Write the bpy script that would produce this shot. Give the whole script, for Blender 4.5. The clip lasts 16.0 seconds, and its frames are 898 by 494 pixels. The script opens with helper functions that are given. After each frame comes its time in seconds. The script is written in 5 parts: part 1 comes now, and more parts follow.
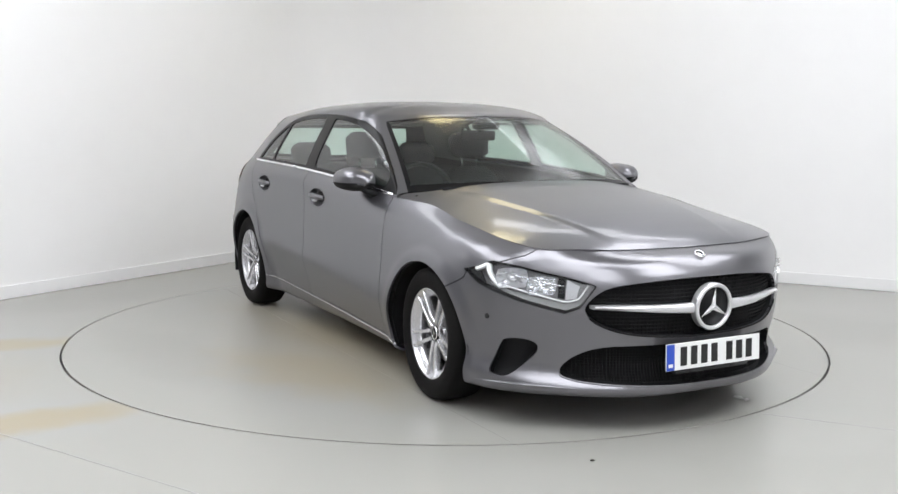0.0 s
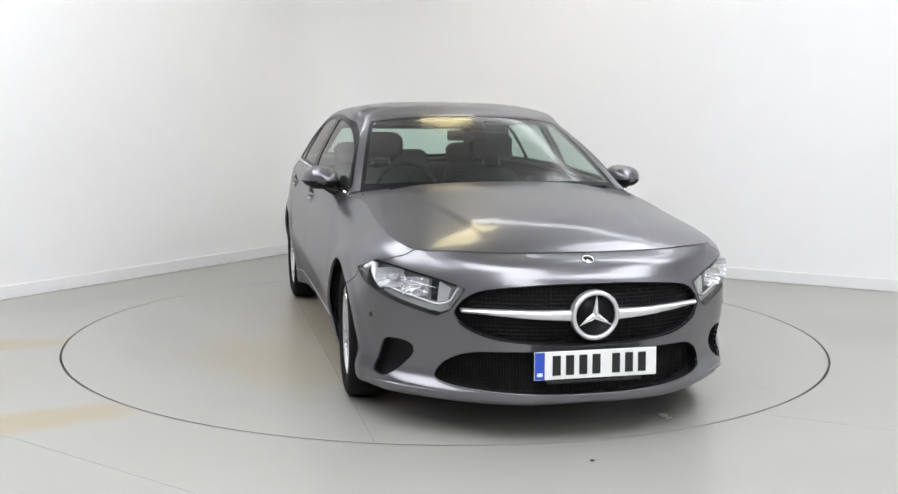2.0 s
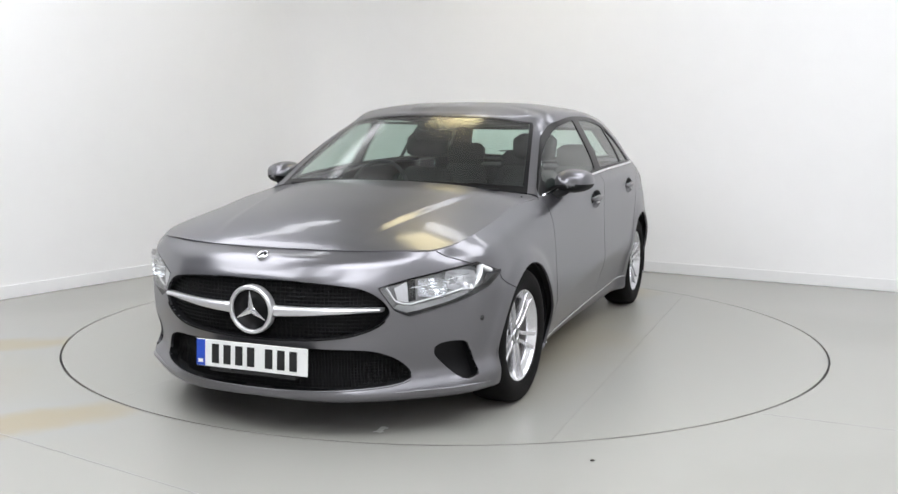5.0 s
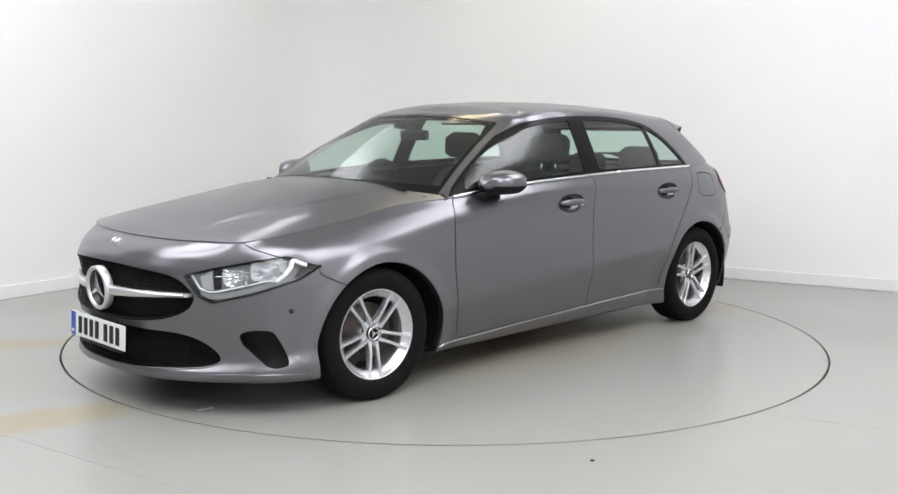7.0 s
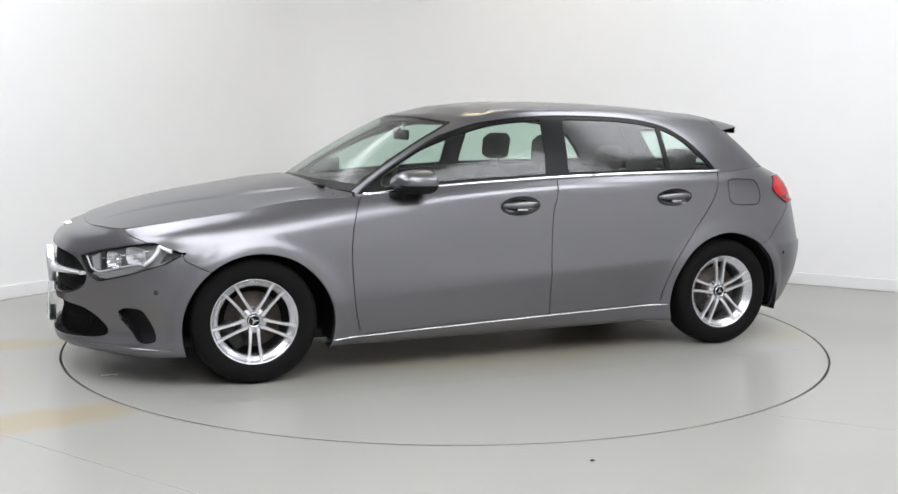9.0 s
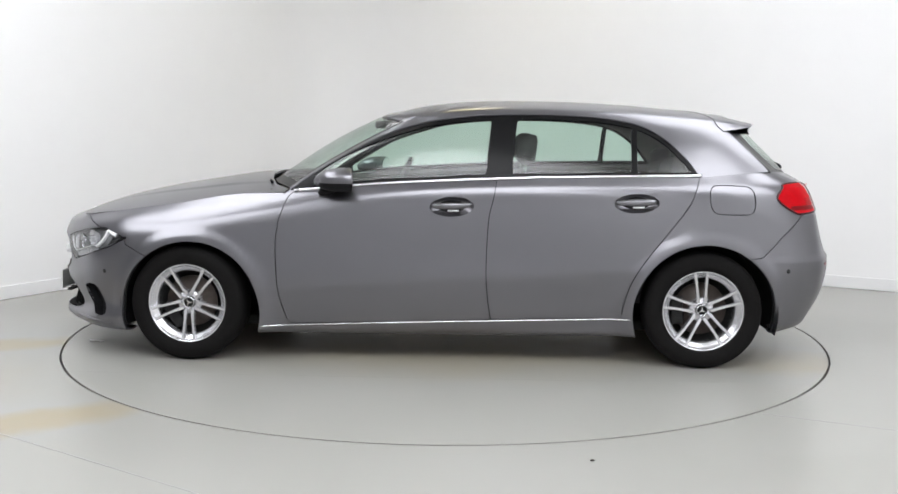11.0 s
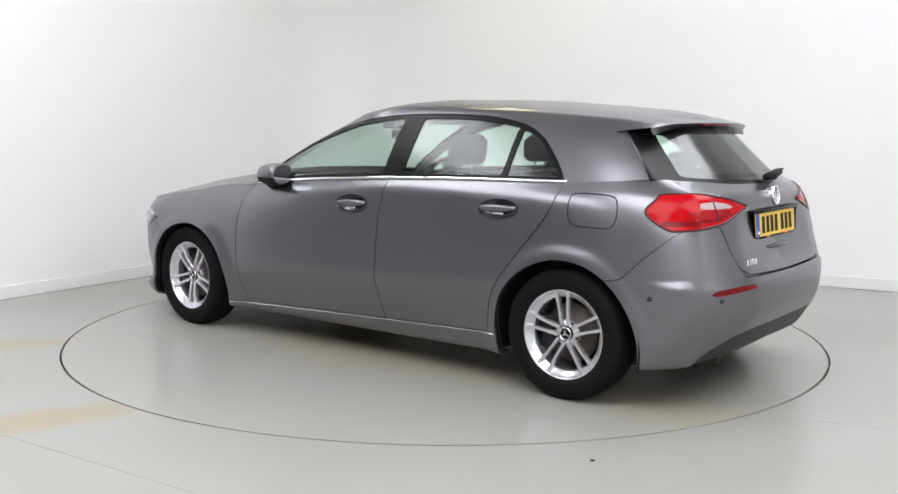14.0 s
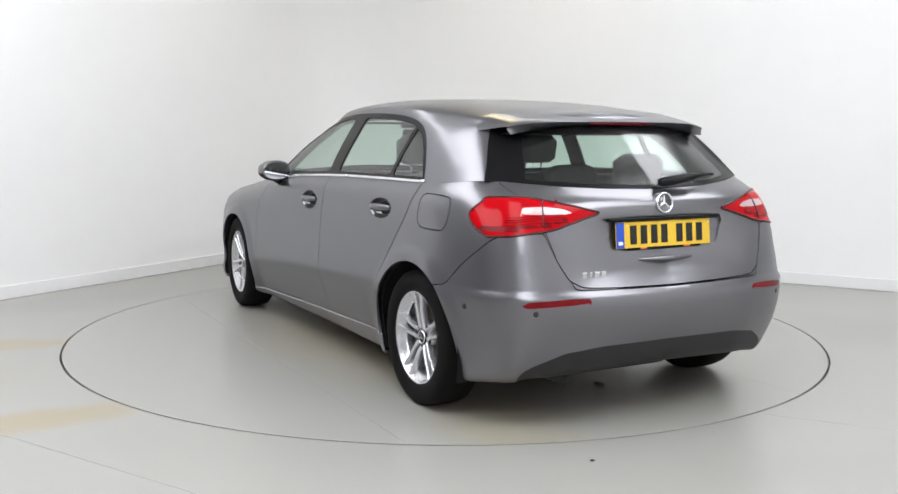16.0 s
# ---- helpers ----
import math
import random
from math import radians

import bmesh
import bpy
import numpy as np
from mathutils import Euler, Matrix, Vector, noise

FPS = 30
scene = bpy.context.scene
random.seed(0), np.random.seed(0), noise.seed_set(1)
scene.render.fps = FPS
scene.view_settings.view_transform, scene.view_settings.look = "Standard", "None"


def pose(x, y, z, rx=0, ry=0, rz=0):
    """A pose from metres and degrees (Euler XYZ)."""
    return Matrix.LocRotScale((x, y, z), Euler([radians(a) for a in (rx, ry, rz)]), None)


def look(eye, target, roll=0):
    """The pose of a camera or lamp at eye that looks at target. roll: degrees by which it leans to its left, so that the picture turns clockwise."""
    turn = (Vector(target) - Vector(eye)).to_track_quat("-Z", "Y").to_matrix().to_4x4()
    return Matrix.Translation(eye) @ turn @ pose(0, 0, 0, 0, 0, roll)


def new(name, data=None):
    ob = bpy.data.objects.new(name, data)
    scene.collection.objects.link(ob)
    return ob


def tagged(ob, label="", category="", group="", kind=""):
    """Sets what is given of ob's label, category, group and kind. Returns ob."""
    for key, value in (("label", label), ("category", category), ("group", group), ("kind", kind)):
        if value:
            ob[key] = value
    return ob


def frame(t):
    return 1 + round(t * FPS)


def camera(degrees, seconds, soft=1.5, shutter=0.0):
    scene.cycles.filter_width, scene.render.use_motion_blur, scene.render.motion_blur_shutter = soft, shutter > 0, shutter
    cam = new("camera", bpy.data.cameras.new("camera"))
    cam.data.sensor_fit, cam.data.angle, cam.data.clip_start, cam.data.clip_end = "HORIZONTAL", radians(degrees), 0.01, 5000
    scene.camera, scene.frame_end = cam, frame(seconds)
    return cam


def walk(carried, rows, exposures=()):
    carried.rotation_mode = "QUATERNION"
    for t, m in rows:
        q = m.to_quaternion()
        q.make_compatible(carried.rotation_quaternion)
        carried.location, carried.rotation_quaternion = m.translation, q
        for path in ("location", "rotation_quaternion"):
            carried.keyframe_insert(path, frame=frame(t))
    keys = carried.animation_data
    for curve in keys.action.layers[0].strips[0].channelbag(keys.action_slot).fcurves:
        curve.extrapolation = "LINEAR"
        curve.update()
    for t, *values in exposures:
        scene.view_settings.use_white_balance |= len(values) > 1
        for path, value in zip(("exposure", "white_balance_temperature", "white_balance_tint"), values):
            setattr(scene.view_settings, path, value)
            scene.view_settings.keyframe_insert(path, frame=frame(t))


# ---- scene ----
# camera on a tripod before a turntable
EYE = Vector((0.0, -6.054, 1.280))
YAW, PITCH = radians(0.157), radians(-7.19)
AHEAD = Vector((math.sin(YAW) * math.cos(PITCH), math.cos(YAW) * math.cos(PITCH), math.sin(PITCH)))
cam = camera(48.85, 16.0)
walk(cam, [(0.0, look(EYE, EYE + AHEAD * 6, 0.51)), (16.0, look(EYE, EYE + AHEAD * 6, 0.51))])

# ---- world and light ----
world = bpy.data.worlds.new("world")
scene.world = world
world.use_nodes = True
world.node_tree.nodes["Background"].inputs[0].default_value = (0.8, 0.85, 1.0, 1)
world.node_tree.nodes["Background"].inputs[1].default_value = 0.05
scene.view_settings.exposure = 0.0
PANEL_LIGHT = 5.4


# ---- materials ----
def material(name, base, rough=0.5, metal=0.0, grain=0.0, size=40.0, bump=0.0, rough_var=0.0, **more):
    """A principled material with grain at two scales in object space."""
    m = bpy.data.materials.new(name)
    m.use_nodes = True
    t = m.node_tree
    b = t.nodes["Principled BSDF"]
    b.inputs["Base Color"].default_value = (*base, 1)
    b.inputs["Roughness"].default_value = rough
    b.inputs["Metallic"].default_value = metal
    for key, value in more.items():
        b.inputs[key.replace("_", " ")].default_value = value
    if grain or bump or rough_var:
        co = t.nodes.new("ShaderNodeTexCoord")
        fine, broad = t.nodes.new("ShaderNodeTexNoise"), t.nodes.new("ShaderNodeTexNoise")
        fine.inputs["Scale"].default_value, broad.inputs["Scale"].default_value = size, size / 14
        fine.inputs["Detail"].default_value = 4
        broad.inputs["Detail"].default_value = 3
        mix = t.nodes.new("ShaderNodeMath")
        mix.operation = "MULTIPLY_ADD"
        mix.inputs[1].default_value = 0.5
        half = t.nodes.new("ShaderNodeMath")
        half.operation = "MULTIPLY"
        half.inputs[1].default_value = 0.5
        for n in (fine, broad):
            t.links.new(co.outputs["Object"], n.inputs["Vector"])
        t.links.new(fine.outputs["Fac"], half.inputs[0])
        t.links.new(broad.outputs["Fac"], mix.inputs[0])
        t.links.new(half.outputs[0], mix.inputs[2])
        ramp = t.nodes.new("ShaderNodeMapRange")
        ramp.inputs["From Min"].default_value, ramp.inputs["From Max"].default_value = 0.3, 0.7
        ramp.inputs["To Min"].default_value, ramp.inputs["To Max"].default_value = 1 - grain, 1 + grain
        t.links.new(mix.outputs[0], ramp.inputs["Value"])
        scale = t.nodes.new("ShaderNodeVectorMath")
        scale.operation = "SCALE"
        scale.inputs[0].default_value = base
        t.links.new(ramp.outputs["Result"], scale.inputs["Scale"])
        t.links.new(scale.outputs["Vector"], b.inputs["Base Color"])
        if rough_var:
            rr = t.nodes.new("ShaderNodeMapRange")
            rr.inputs["From Min"].default_value, rr.inputs["From Max"].default_value = 0.3, 0.7
            rr.inputs["To Min"].default_value, rr.inputs["To Max"].default_value = rough - rough_var, rough + rough_var
            t.links.new(mix.outputs[0], rr.inputs["Value"])
            t.links.new(rr.outputs["Result"], b.inputs["Roughness"])
        if bump:
            bp = t.nodes.new("ShaderNodeBump")
            bp.inputs["Strength"].default_value = bump
            bp.inputs["Distance"].default_value = 0.002
            t.links.new(fine.outputs["Fac"], bp.inputs["Height"])
            t.links.new(bp.outputs["Normal"], b.inputs["Normal"])
    return m


def floor_material(name):
    """Grey painted concrete with faint clouds, scuffs and soft ochre patches."""
    m = material(name, (0.315, 0.310, 0.290), 0.27)
    t = m.node_tree
    b = t.nodes["Principled BSDF"]
    b.inputs["Specular IOR Level"].default_value = 0.45
    co = t.nodes.new("ShaderNodeTexCoord")
    plain = t.nodes.new("ShaderNodeRGB")
    plain.outputs[0].default_value = (0.315, 0.310, 0.290, 1)
    last = plain.outputs[0]

    def tint_patch(where, half_size, turn, colour, amount, last):
        mp = t.nodes.new("ShaderNodeMapping")
        mp.vector_type = "TEXTURE"
        mp.inputs["Location"].default_value = where
        mp.inputs["Rotation"].default_value = (0, 0, turn)
        mp.inputs["Scale"].default_value = half_size
        warp = t.nodes.new("ShaderNodeTexNoise")
        warp.inputs["Scale"].default_value = 2.2
        warp.inputs["Detail"].default_value = 4
        t.links.new(co.outputs["Object"], warp.inputs["Vector"])
        add = t.nodes.new("ShaderNodeVectorMath")
        add.operation = "MULTIPLY_ADD"
        add.inputs[1].default_value = (0.5, 0.5, 0)
        t.links.new(warp.outputs["Color"], add.inputs[0])
        t.links.new(co.outputs["Object"], add.inputs[2])
        t.links.new(add.outputs["Vector"], mp.inputs["Vector"])
        ln = t.nodes.new("ShaderNodeVectorMath")
        ln.operation = "LENGTH"
        t.links.new(mp.outputs["Vector"], ln.inputs[0])
        fall = t.nodes.new("ShaderNodeMapRange")
        fall.interpolation_type = "SMOOTHSTEP"
        fall.inputs["From Min"].default_value, fall.inputs["From Max"].default_value = 1.0, 0.2
        fall.inputs["To Min"].default_value, fall.inputs["To Max"].default_value = 0.0, amount
        t.links.new(ln.outputs["Value"], fall.inputs["Value"])
        mx = t.nodes.new("ShaderNodeMix")
        mx.data_type = "RGBA"
        mx.blend_type = "MIX"
        t.links.new(fall.outputs["Result"], mx.inputs["Factor"])
        t.links.new(last, mx.inputs["A"])
        mx.inputs["B"].default_value = (*colour, 1)
        return mx.outputs["Result"]

    ochre = (0.33, 0.265, 0.145)
    scuff = (0.275, 0.27, 0.25)
    for x, y, w, d, turn in ((1.6, -2.4, 1.6, .5, .4), (-1.2, -3.1, 1.4, .6, -.5), (2.6, .4, 1.5, .8, -.4), (-2.4, 1.1, .9, .5, 1.0), (.2, -1.4, 1.3, .4, .2)):
        last = tint_patch((x, y, 0), (w, d, 1), turn, scuff, 0.4, last)
    if name == "floor_paint":
        last = tint_patch((-2.25, -0.27, 0), (0.9, 0.22, 1), 0.25, ochre, 0.5, last)
        last = tint_patch((-1.55, -1.72, 0), (0.8, 0.22, 1), 0.62, ochre, 0.6, last)
        last = tint_patch((-2.7, -1.2, 0), (1.2, 1.1, 1), 0.5, ochre, 0.25, last)
    else:
        # broad ochre tint round the table's middle, with two smaller patches
        last = tint_patch((0.15, 0.2, 0), (2.25, 1.55, 1), 0.1, ochre, 0.62, last)
        last = tint_patch((0.9, -0.9, 0), (1.0, 0.45, 1), 0.3, ochre, 0.4, last)
        last = tint_patch((-1.5, 0.95, 0), (0.8, 0.4, 1), -0.2, ochre, 0.35, last)
    t.links.new(last, b.inputs["Base Color"])
    return m


def emitter(name, colour, strength):
    m = bpy.data.materials.new(name)
    m.use_nodes = True
    b = m.node_tree.nodes["Principled BSDF"]
    b.inputs["Base Color"].default_value = (0.8, 0.8, 0.8, 1)
    b.inputs["Emission Color"].default_value = (*colour, 1)
    b.inputs["Emission Strength"].default_value = strength
    return m


def glass(name, tint, rough=0.0):
    """Thin tinted pane: clear through, with mirror-like gloss by angle."""
    m = bpy.data.materials.new(name)
    m.use_nodes = True
    t = m.node_tree
    t.nodes.clear()
    out = t.nodes.new("ShaderNodeOutputMaterial")
    tr, gl, mx, lw, pw, ma = (t.nodes.new(n) for n in ("ShaderNodeBsdfTransparent", "ShaderNodeBsdfGlossy", "ShaderNodeMixShader", "ShaderNodeLayerWeight", "ShaderNodeMath", "ShaderNodeMath"))
    tr.inputs["Color"].default_value = (*tint, 1)
    gl.inputs["Roughness"].default_value = rough
    lw.inputs["Blend"].default_value = 0.5
    pw.operation, pw.inputs[1].default_value = "POWER", 3.0
    ma.operation, ma.inputs[1].default_value, ma.inputs[2].default_value = "MULTIPLY_ADD", 0.65, 0.07
    t.links.new(lw.outputs["Facing"], pw.inputs[0])
    t.links.new(pw.outputs[0], ma.inputs[0])
    t.links.new(ma.outputs[0], mx.inputs[0])
    t.links.new(tr.outputs[0], mx.inputs[1])
    t.links.new(gl.outputs[0], mx.inputs[2])
    t.links.new(mx.outputs[0], out.inputs[0])
    return m


M = {
    "wall": material("wall_paint", (0.85, 0.848, 0.845), 0.6, 0, 0.010, 6.0, 0.05),
    "grey_wall": material("grey_wall_paint", (0.60, 0.60, 0.61), 0.7, 0, 0.02, 5.0),
    # dark tone for the out-of-view wall end that the car's flank reflects
    "unseen_dark_wall": material("reflection_darkening_paint", (0.20, 0.20, 0.205), 0.7, 0, 0.03, 5.0),
    "trim": material("trim_paint", (0.8, 0.8, 0.8), 0.4, 0, 0.02, 8.0),
    "lamp_grey": material("silver_lamp_plastic", (0.46, 0.46, 0.47), 0.25, 0.35, 0.1, 60),
    "joint": material("floor_joint_filler", (0.27, 0.265, 0.25), 0.6, 0, 0.1, 30),
    "ceiling": material("ceiling_paint", (0.86, 0.86, 0.86), 0.8, 0, 0.03, 5.0, 0.1),
    "floor": floor_material("floor_paint"),
    "disc": floor_material("turntable_paint"),
    "steel": material("dark_steel", (0.03, 0.03, 0.03), 0.5, 0.6, 0.2, 30),
    "paint": material("metallic_grey_paint", (0.190, 0.188, 0.203), 0.29, 0.90, 0.015, 5.0, 0.0, 0.006, Coat_Weight=0.5, Coat_Roughness=0.08, Specular_Tint=(0.75, 0.75, 0.77, 1.0)),
    "black": material("black_gloss_plastic", (0.005, 0.005, 0.0055), 0.3, 0, 0.1, 60, Specular_IOR_Level=0.15),
    "matt": material("black_matt_plastic", (0.006, 0.006, 0.007), 0.65, 0, 0.2, 120, 0.3, Specular_IOR_Level=0.25),
    "shell": material("black_inner_metal", (0.010, 0.010, 0.010), 0.8, 0, 0.2, 30),
    "trimgrey": material("dark_grey_plastic", (0.016, 0.016, 0.017), 0.55, 0, 0.2, 160, 0.3),
    "rubber": material("tyre_rubber", (0.006, 0.0055, 0.0055), 0.8, 0, 0.2, 60, 0.25, Specular_IOR_Level=0.14),
    "alloy": material("silver_alloy", (0.66, 0.66, 0.68), 0.27, 0.8, 0.02, 12),
    "chrome": material("chrome", (0.85, 0.86, 0.88), 0.10, 1.0, 0.04, 50),
    "satin": material("satin_silver", (0.72, 0.72, 0.74), 0.33, 0.8, 0.04, 90),
    "rust": material("rusty_brake_iron", (0.085, 0.070, 0.062), 0.5, 0.6, 0.35, 25, 0.2),
    "glass": glass("green_tinted_glass", (0.76, 0.89, 0.83), 0.17),
    "lens": glass("clear_lens", (0.93, 0.94, 0.95)),
    "red_lens": material("red_lens", (0.42, 0.002, 0.006), 0.08, 0, 0.12, 40, Specular_IOR_Level=0.15),
    "deep_red": material("deep_red_lens", (0.16, 0.003, 0.006), 0.2, 0, 0.1, 40, Specular_IOR_Level=0.2),
    "white_lens": material("clear_ribbed_lens", (0.52, 0.42, 0.42), 0.15, 0.2, 0.1, 90),
    "lamp_rim": material("smoked_red_rim", (0.05, 0.003, 0.005), 0.2, 0, 0.1, 40),
    "guide": material("white_light_guide", (0.86, 0.87, 0.88), 0.12, 0.1, 0.03, 60),
    "paper": material("torn_paper", (0.42, 0.42, 0.40), 0.8, 0, 0.2, 60),
    "orange": material("amber_lens", (0.8, 0.25, 0.05), 0.3),
    "plate_w": material("white_reflective_plate", (0.78, 0.79, 0.78), 0.35, 0, 0.02, 50),
    "plate_y": material("yellow_reflective_plate", (0.72, 0.47, 0.03), 0.35, 0, 0.03, 50),
    "plate_b": material("blue_plate_band", (0.02, 0.07, 0.45), 0.35, 0, 0.04, 50),
    "cloth": material("black_seat_cloth", (0.042, 0.042, 0.045), 0.9, 0, 0.25, 150, 0.4),
    "liner": material("grey_headliner_cloth", (0.16, 0.16, 0.16), 0.95, 0, 0.1, 100, 0.2),
    "dirt": material("dark_dirt", (0.05, 0.045, 0.04), 0.9, 0, 0.3, 80),
}


# ---- mesh helpers ----
def part(name, bm, mat, parent=None, label="", smooth=True):
    """Links a bmesh as one mesh object under a thing or part."""
    me = bpy.data.meshes.new(name)
    bm.normal_update()
    bm.to_mesh(me)
    bm.free()
    if smooth:
        me.polygons.foreach_set("use_smooth", [True] * len(me.polygons))
    for m in mat if isinstance(mat, (list, tuple)) else [mat]:
        me.materials.append(m)
    ob = new(name, me)
    if parent:
        ob.parent = parent
    if label:
        ob["label"] = label
    return ob


def sharpen(bm, degrees=35):
    bm.normal_update()
    for e in bm.edges:
        if len(e.link_faces) == 2 and e.calc_face_angle(0) > radians(degrees):
            e.smooth = False
    return bm


def box(bm, c, s, bevel=0.0, m=None, segments=2):
    made = bmesh.ops.create_cube(bm, size=1.0)
    for v in made["verts"]:
        v.co = Vector((v.co.x * s[0] + c[0], v.co.y * s[1] + c[1], v.co.z * s[2] + c[2]))
        if m:
            v.co = m @ v.co
    if bevel:
        edges = list({e for v in made["verts"] for e in v.link_edges})
        bmesh.ops.bevel(bm, geom=edges, offset=bevel, segments=segments, affect="EDGES", profile=0.5)
    return bm


def loft(bm, rows, close_u=False, caps=False):
    """Quads over a grid of points; close_u joins the row's ends."""
    grid = [[bm.verts.new(p) for p in row] for row in rows]
    n = len(grid[0])
    for a, b in zip(grid, grid[1:]):
        for i in range(n if close_u else n - 1):
            j = (i + 1) % n
            bm.faces.new((a[i], a[j], b[j], b[i]))
    if caps:
        bm.faces.new(grid[0][::-1])
        bm.faces.new(grid[-1])
    return bm


def lathe(bm, profile, n=64, centre=(0, 0, 0), a0=0.0, a1=2 * math.pi):
    """Turns (radius, y) pairs about the y axis."""
    full = a1 - a0 > 6.28
    rows = [[Vector((centre[0] + r * math.cos(a), centre[1] + y, centre[2] + r * math.sin(a)))
             for a in (a0 + (a1 - a0) * i / (n if full else n - 1) for i in range(n))] for r, y in profile]
    return loft(bm, rows, full)


def tube(bm, path, radius, n=8, flat=1.0, caps=True):
    """A round bar along a path; flat squeezes it upright."""
    path = [Vector(p) for p in path]
    rows = []
    for i, p in enumerate(path):
        d = (path[min(i + 1, len(path) - 1)] - path[max(i - 1, 0)]).normalized()
        side = d.cross(Vector((0, 0, 1)))
        side = side.normalized() if side.length > 1e-4 else Vector((1, 0, 0))
        up = side.cross(d)
        r = radius[i] if isinstance(radius, (list, tuple)) else radius
        rows.append([p + side * r * math.cos(a) + up * r * flat * math.sin(a) for a in (2 * math.pi * k / n for k in range(n))])
    return loft(bm, rows, True, caps)


def prism(bm, outline, axis, a, b):
    """A flat outline pushed from a to b along an axis (0, 1 or 2)."""
    def at(p, h):
        q = list(p)
        q.insert(axis, h)
        return Vector(q)
    low, high = [bm.verts.new(at(p, a)) for p in outline], [bm.verts.new(at(p, b)) for p in outline]
    n = len(outline)
    bm.faces.new(low[::-1])
    bm.faces.new(high)
    for i in range(n):
        bm.faces.new((low[i], low[(i + 1) % n], high[(i + 1) % n], high[i]))
    bmesh.ops.recalc_face_normals(bm, faces=bm.faces)
    return bm


def glide(knots, values, at):
    """Smooth curve through values at knots (cubic with central slopes)."""
    k, v, t = np.asarray(knots, float), np.asarray(values, float), np.atleast_1d(np.asarray(at, float))
    if v.ndim == 1:
        return glide(k, v[:, None], t)[:, 0]
    h = np.diff(k)[:, None]
    d = np.diff(v, axis=0) / h
    m = np.empty_like(v)
    m[1:-1] = (d[:-1] * h[1:] + d[1:] * h[:-1]) / (h[1:] + h[:-1])
    m[0], m[-1] = d[0], d[-1]
    i = np.clip(np.searchsorted(k, t, side="right") - 1, 0, len(k) - 2)
    s = ((t - k[i]) / (k[i + 1] - k[i]))[:, None]
    hh = h[i]
    return (v[i] * (2 * s**3 - 3 * s**2 + 1) + m[i] * hh * (s**3 - 2 * s**2 + s)
            + v[i + 1] * (3 * s**2 - 2 * s**3) + m[i + 1] * hh * (s**3 - s**2))


def curve2(points, n=60, closed=True):
    """A closed smooth outline through 2D points."""
    p = list(points)
    if closed:
        p = p[-2:] + p + p[:3]
        k = np.arange(len(p))
        return glide(k, p, np.linspace(2, len(p) - 3, n, endpoint=False))
    return glide(np.arange(len(p)), p, np.linspace(0, len(p) - 1, n))


def inside(points, poly):
    """Signed distance of 2D points to a closed polygon, negative inside."""
    q = np.asarray(points, float)
    a = np.asarray(poly, float)
    b = np.roll(a, -1, axis=0)
    best = np.full(len(q), 1e9)
    odd = np.zeros(len(q), bool)
    for (x0, y0), (x1, y1) in zip(a, b):
        dx, dy = x1 - x0, y1 - y0
        t = np.clip(((q[:, 0] - x0) * dx + (q[:, 1] - y0) * dy) / (dx * dx + dy * dy + 1e-12), 0, 1)
        best = np.minimum(best, np.hypot(q[:, 0] - x0 - t * dx, q[:, 1] - y0 - t * dy))
        if y0 != y1:
            odd ^= ((y0 > q[:, 1]) != (y1 > q[:, 1])) & (q[:, 0] < (x1 - x0) * (q[:, 1] - y0) / (y1 - y0) + x0)
    return np.where(odd, -best, best)


# ---- the room ----
CORNER = Vector((-1.174, 4.105))
LEFT_WAY, RIGHT_WAY = Vector((-0.523, -0.852)), Vector((0.876, -0.482))
ROUND = 0.9
CEIL = 3.6


def room_outline():
    """The walls' inner line, with a rounded far corner."""
    pts = [CORNER + LEFT_WAY * 12.0]
    a, b = CORNER + LEFT_WAY * ROUND, CORNER + RIGHT_WAY * ROUND
    for i in range(13):
        t = i / 12
        pts.append(a * (1 - t) ** 2 + CORNER * 2 * t * (1 - t) + b * t * t)
    pts.append(CORNER + RIGHT_WAY * 9.5)
    pts.append(pts[0] + (pts[-1] - CORNER))
    return pts


ROOM = room_outline()


def wall_run(name, pts, z0, z1, thick, mat, label):
    bm = bmesh.new()
    inner, outer = [], []
    mid = sum(ROOM, Vector((0, 0))) / len(ROOM)
    for i, p in enumerate(pts):
        d = (pts[min(i + 1, len(pts) - 1)] - pts[max(i - 1, 0)]).normalized()
        nrm = Vector((d.y, -d.x))
        if nrm.dot(mid - p) > 0:
            nrm = -nrm
        inner.append(p)
        outer.append(p + nrm * thick)
    rows = [[(*p, z0) for p in inner], [(*p, z1) for p in inner], [(*p, z1) for p in outer], [(*p, z0) for p in outer], [(*p, z0) for p in inner]]
    loft(bm, [[Vector(q) for q in r] for r in rows])
    bmesh.ops.recalc_face_normals(bm, faces=bm.faces)
    sharpen(bm)
    return tagged(part(name, bm, mat), label, "wall" if thick > 0.05 else "baseboard", kind="structure")


END = CORNER + LEFT_WAY * 5.4
# unseen end of the left wall, added dark so the doors reflect less light
wall_run("unseen_wall_west", [ROOM[0], END], 0.0, CEIL, 0.2, M["unseen_dark_wall"], "dark grey studio wall")
wall_run("wall_north", [END] + ROOM[1:15], 0.0, CEIL, 0.2, M["wall"], "white painted studio wall with a rounded corner")
wall_run("wall_east", [ROOM[14], ROOM[15]], 0.0, CEIL, 0.2, M["wall"], "white painted studio wall")
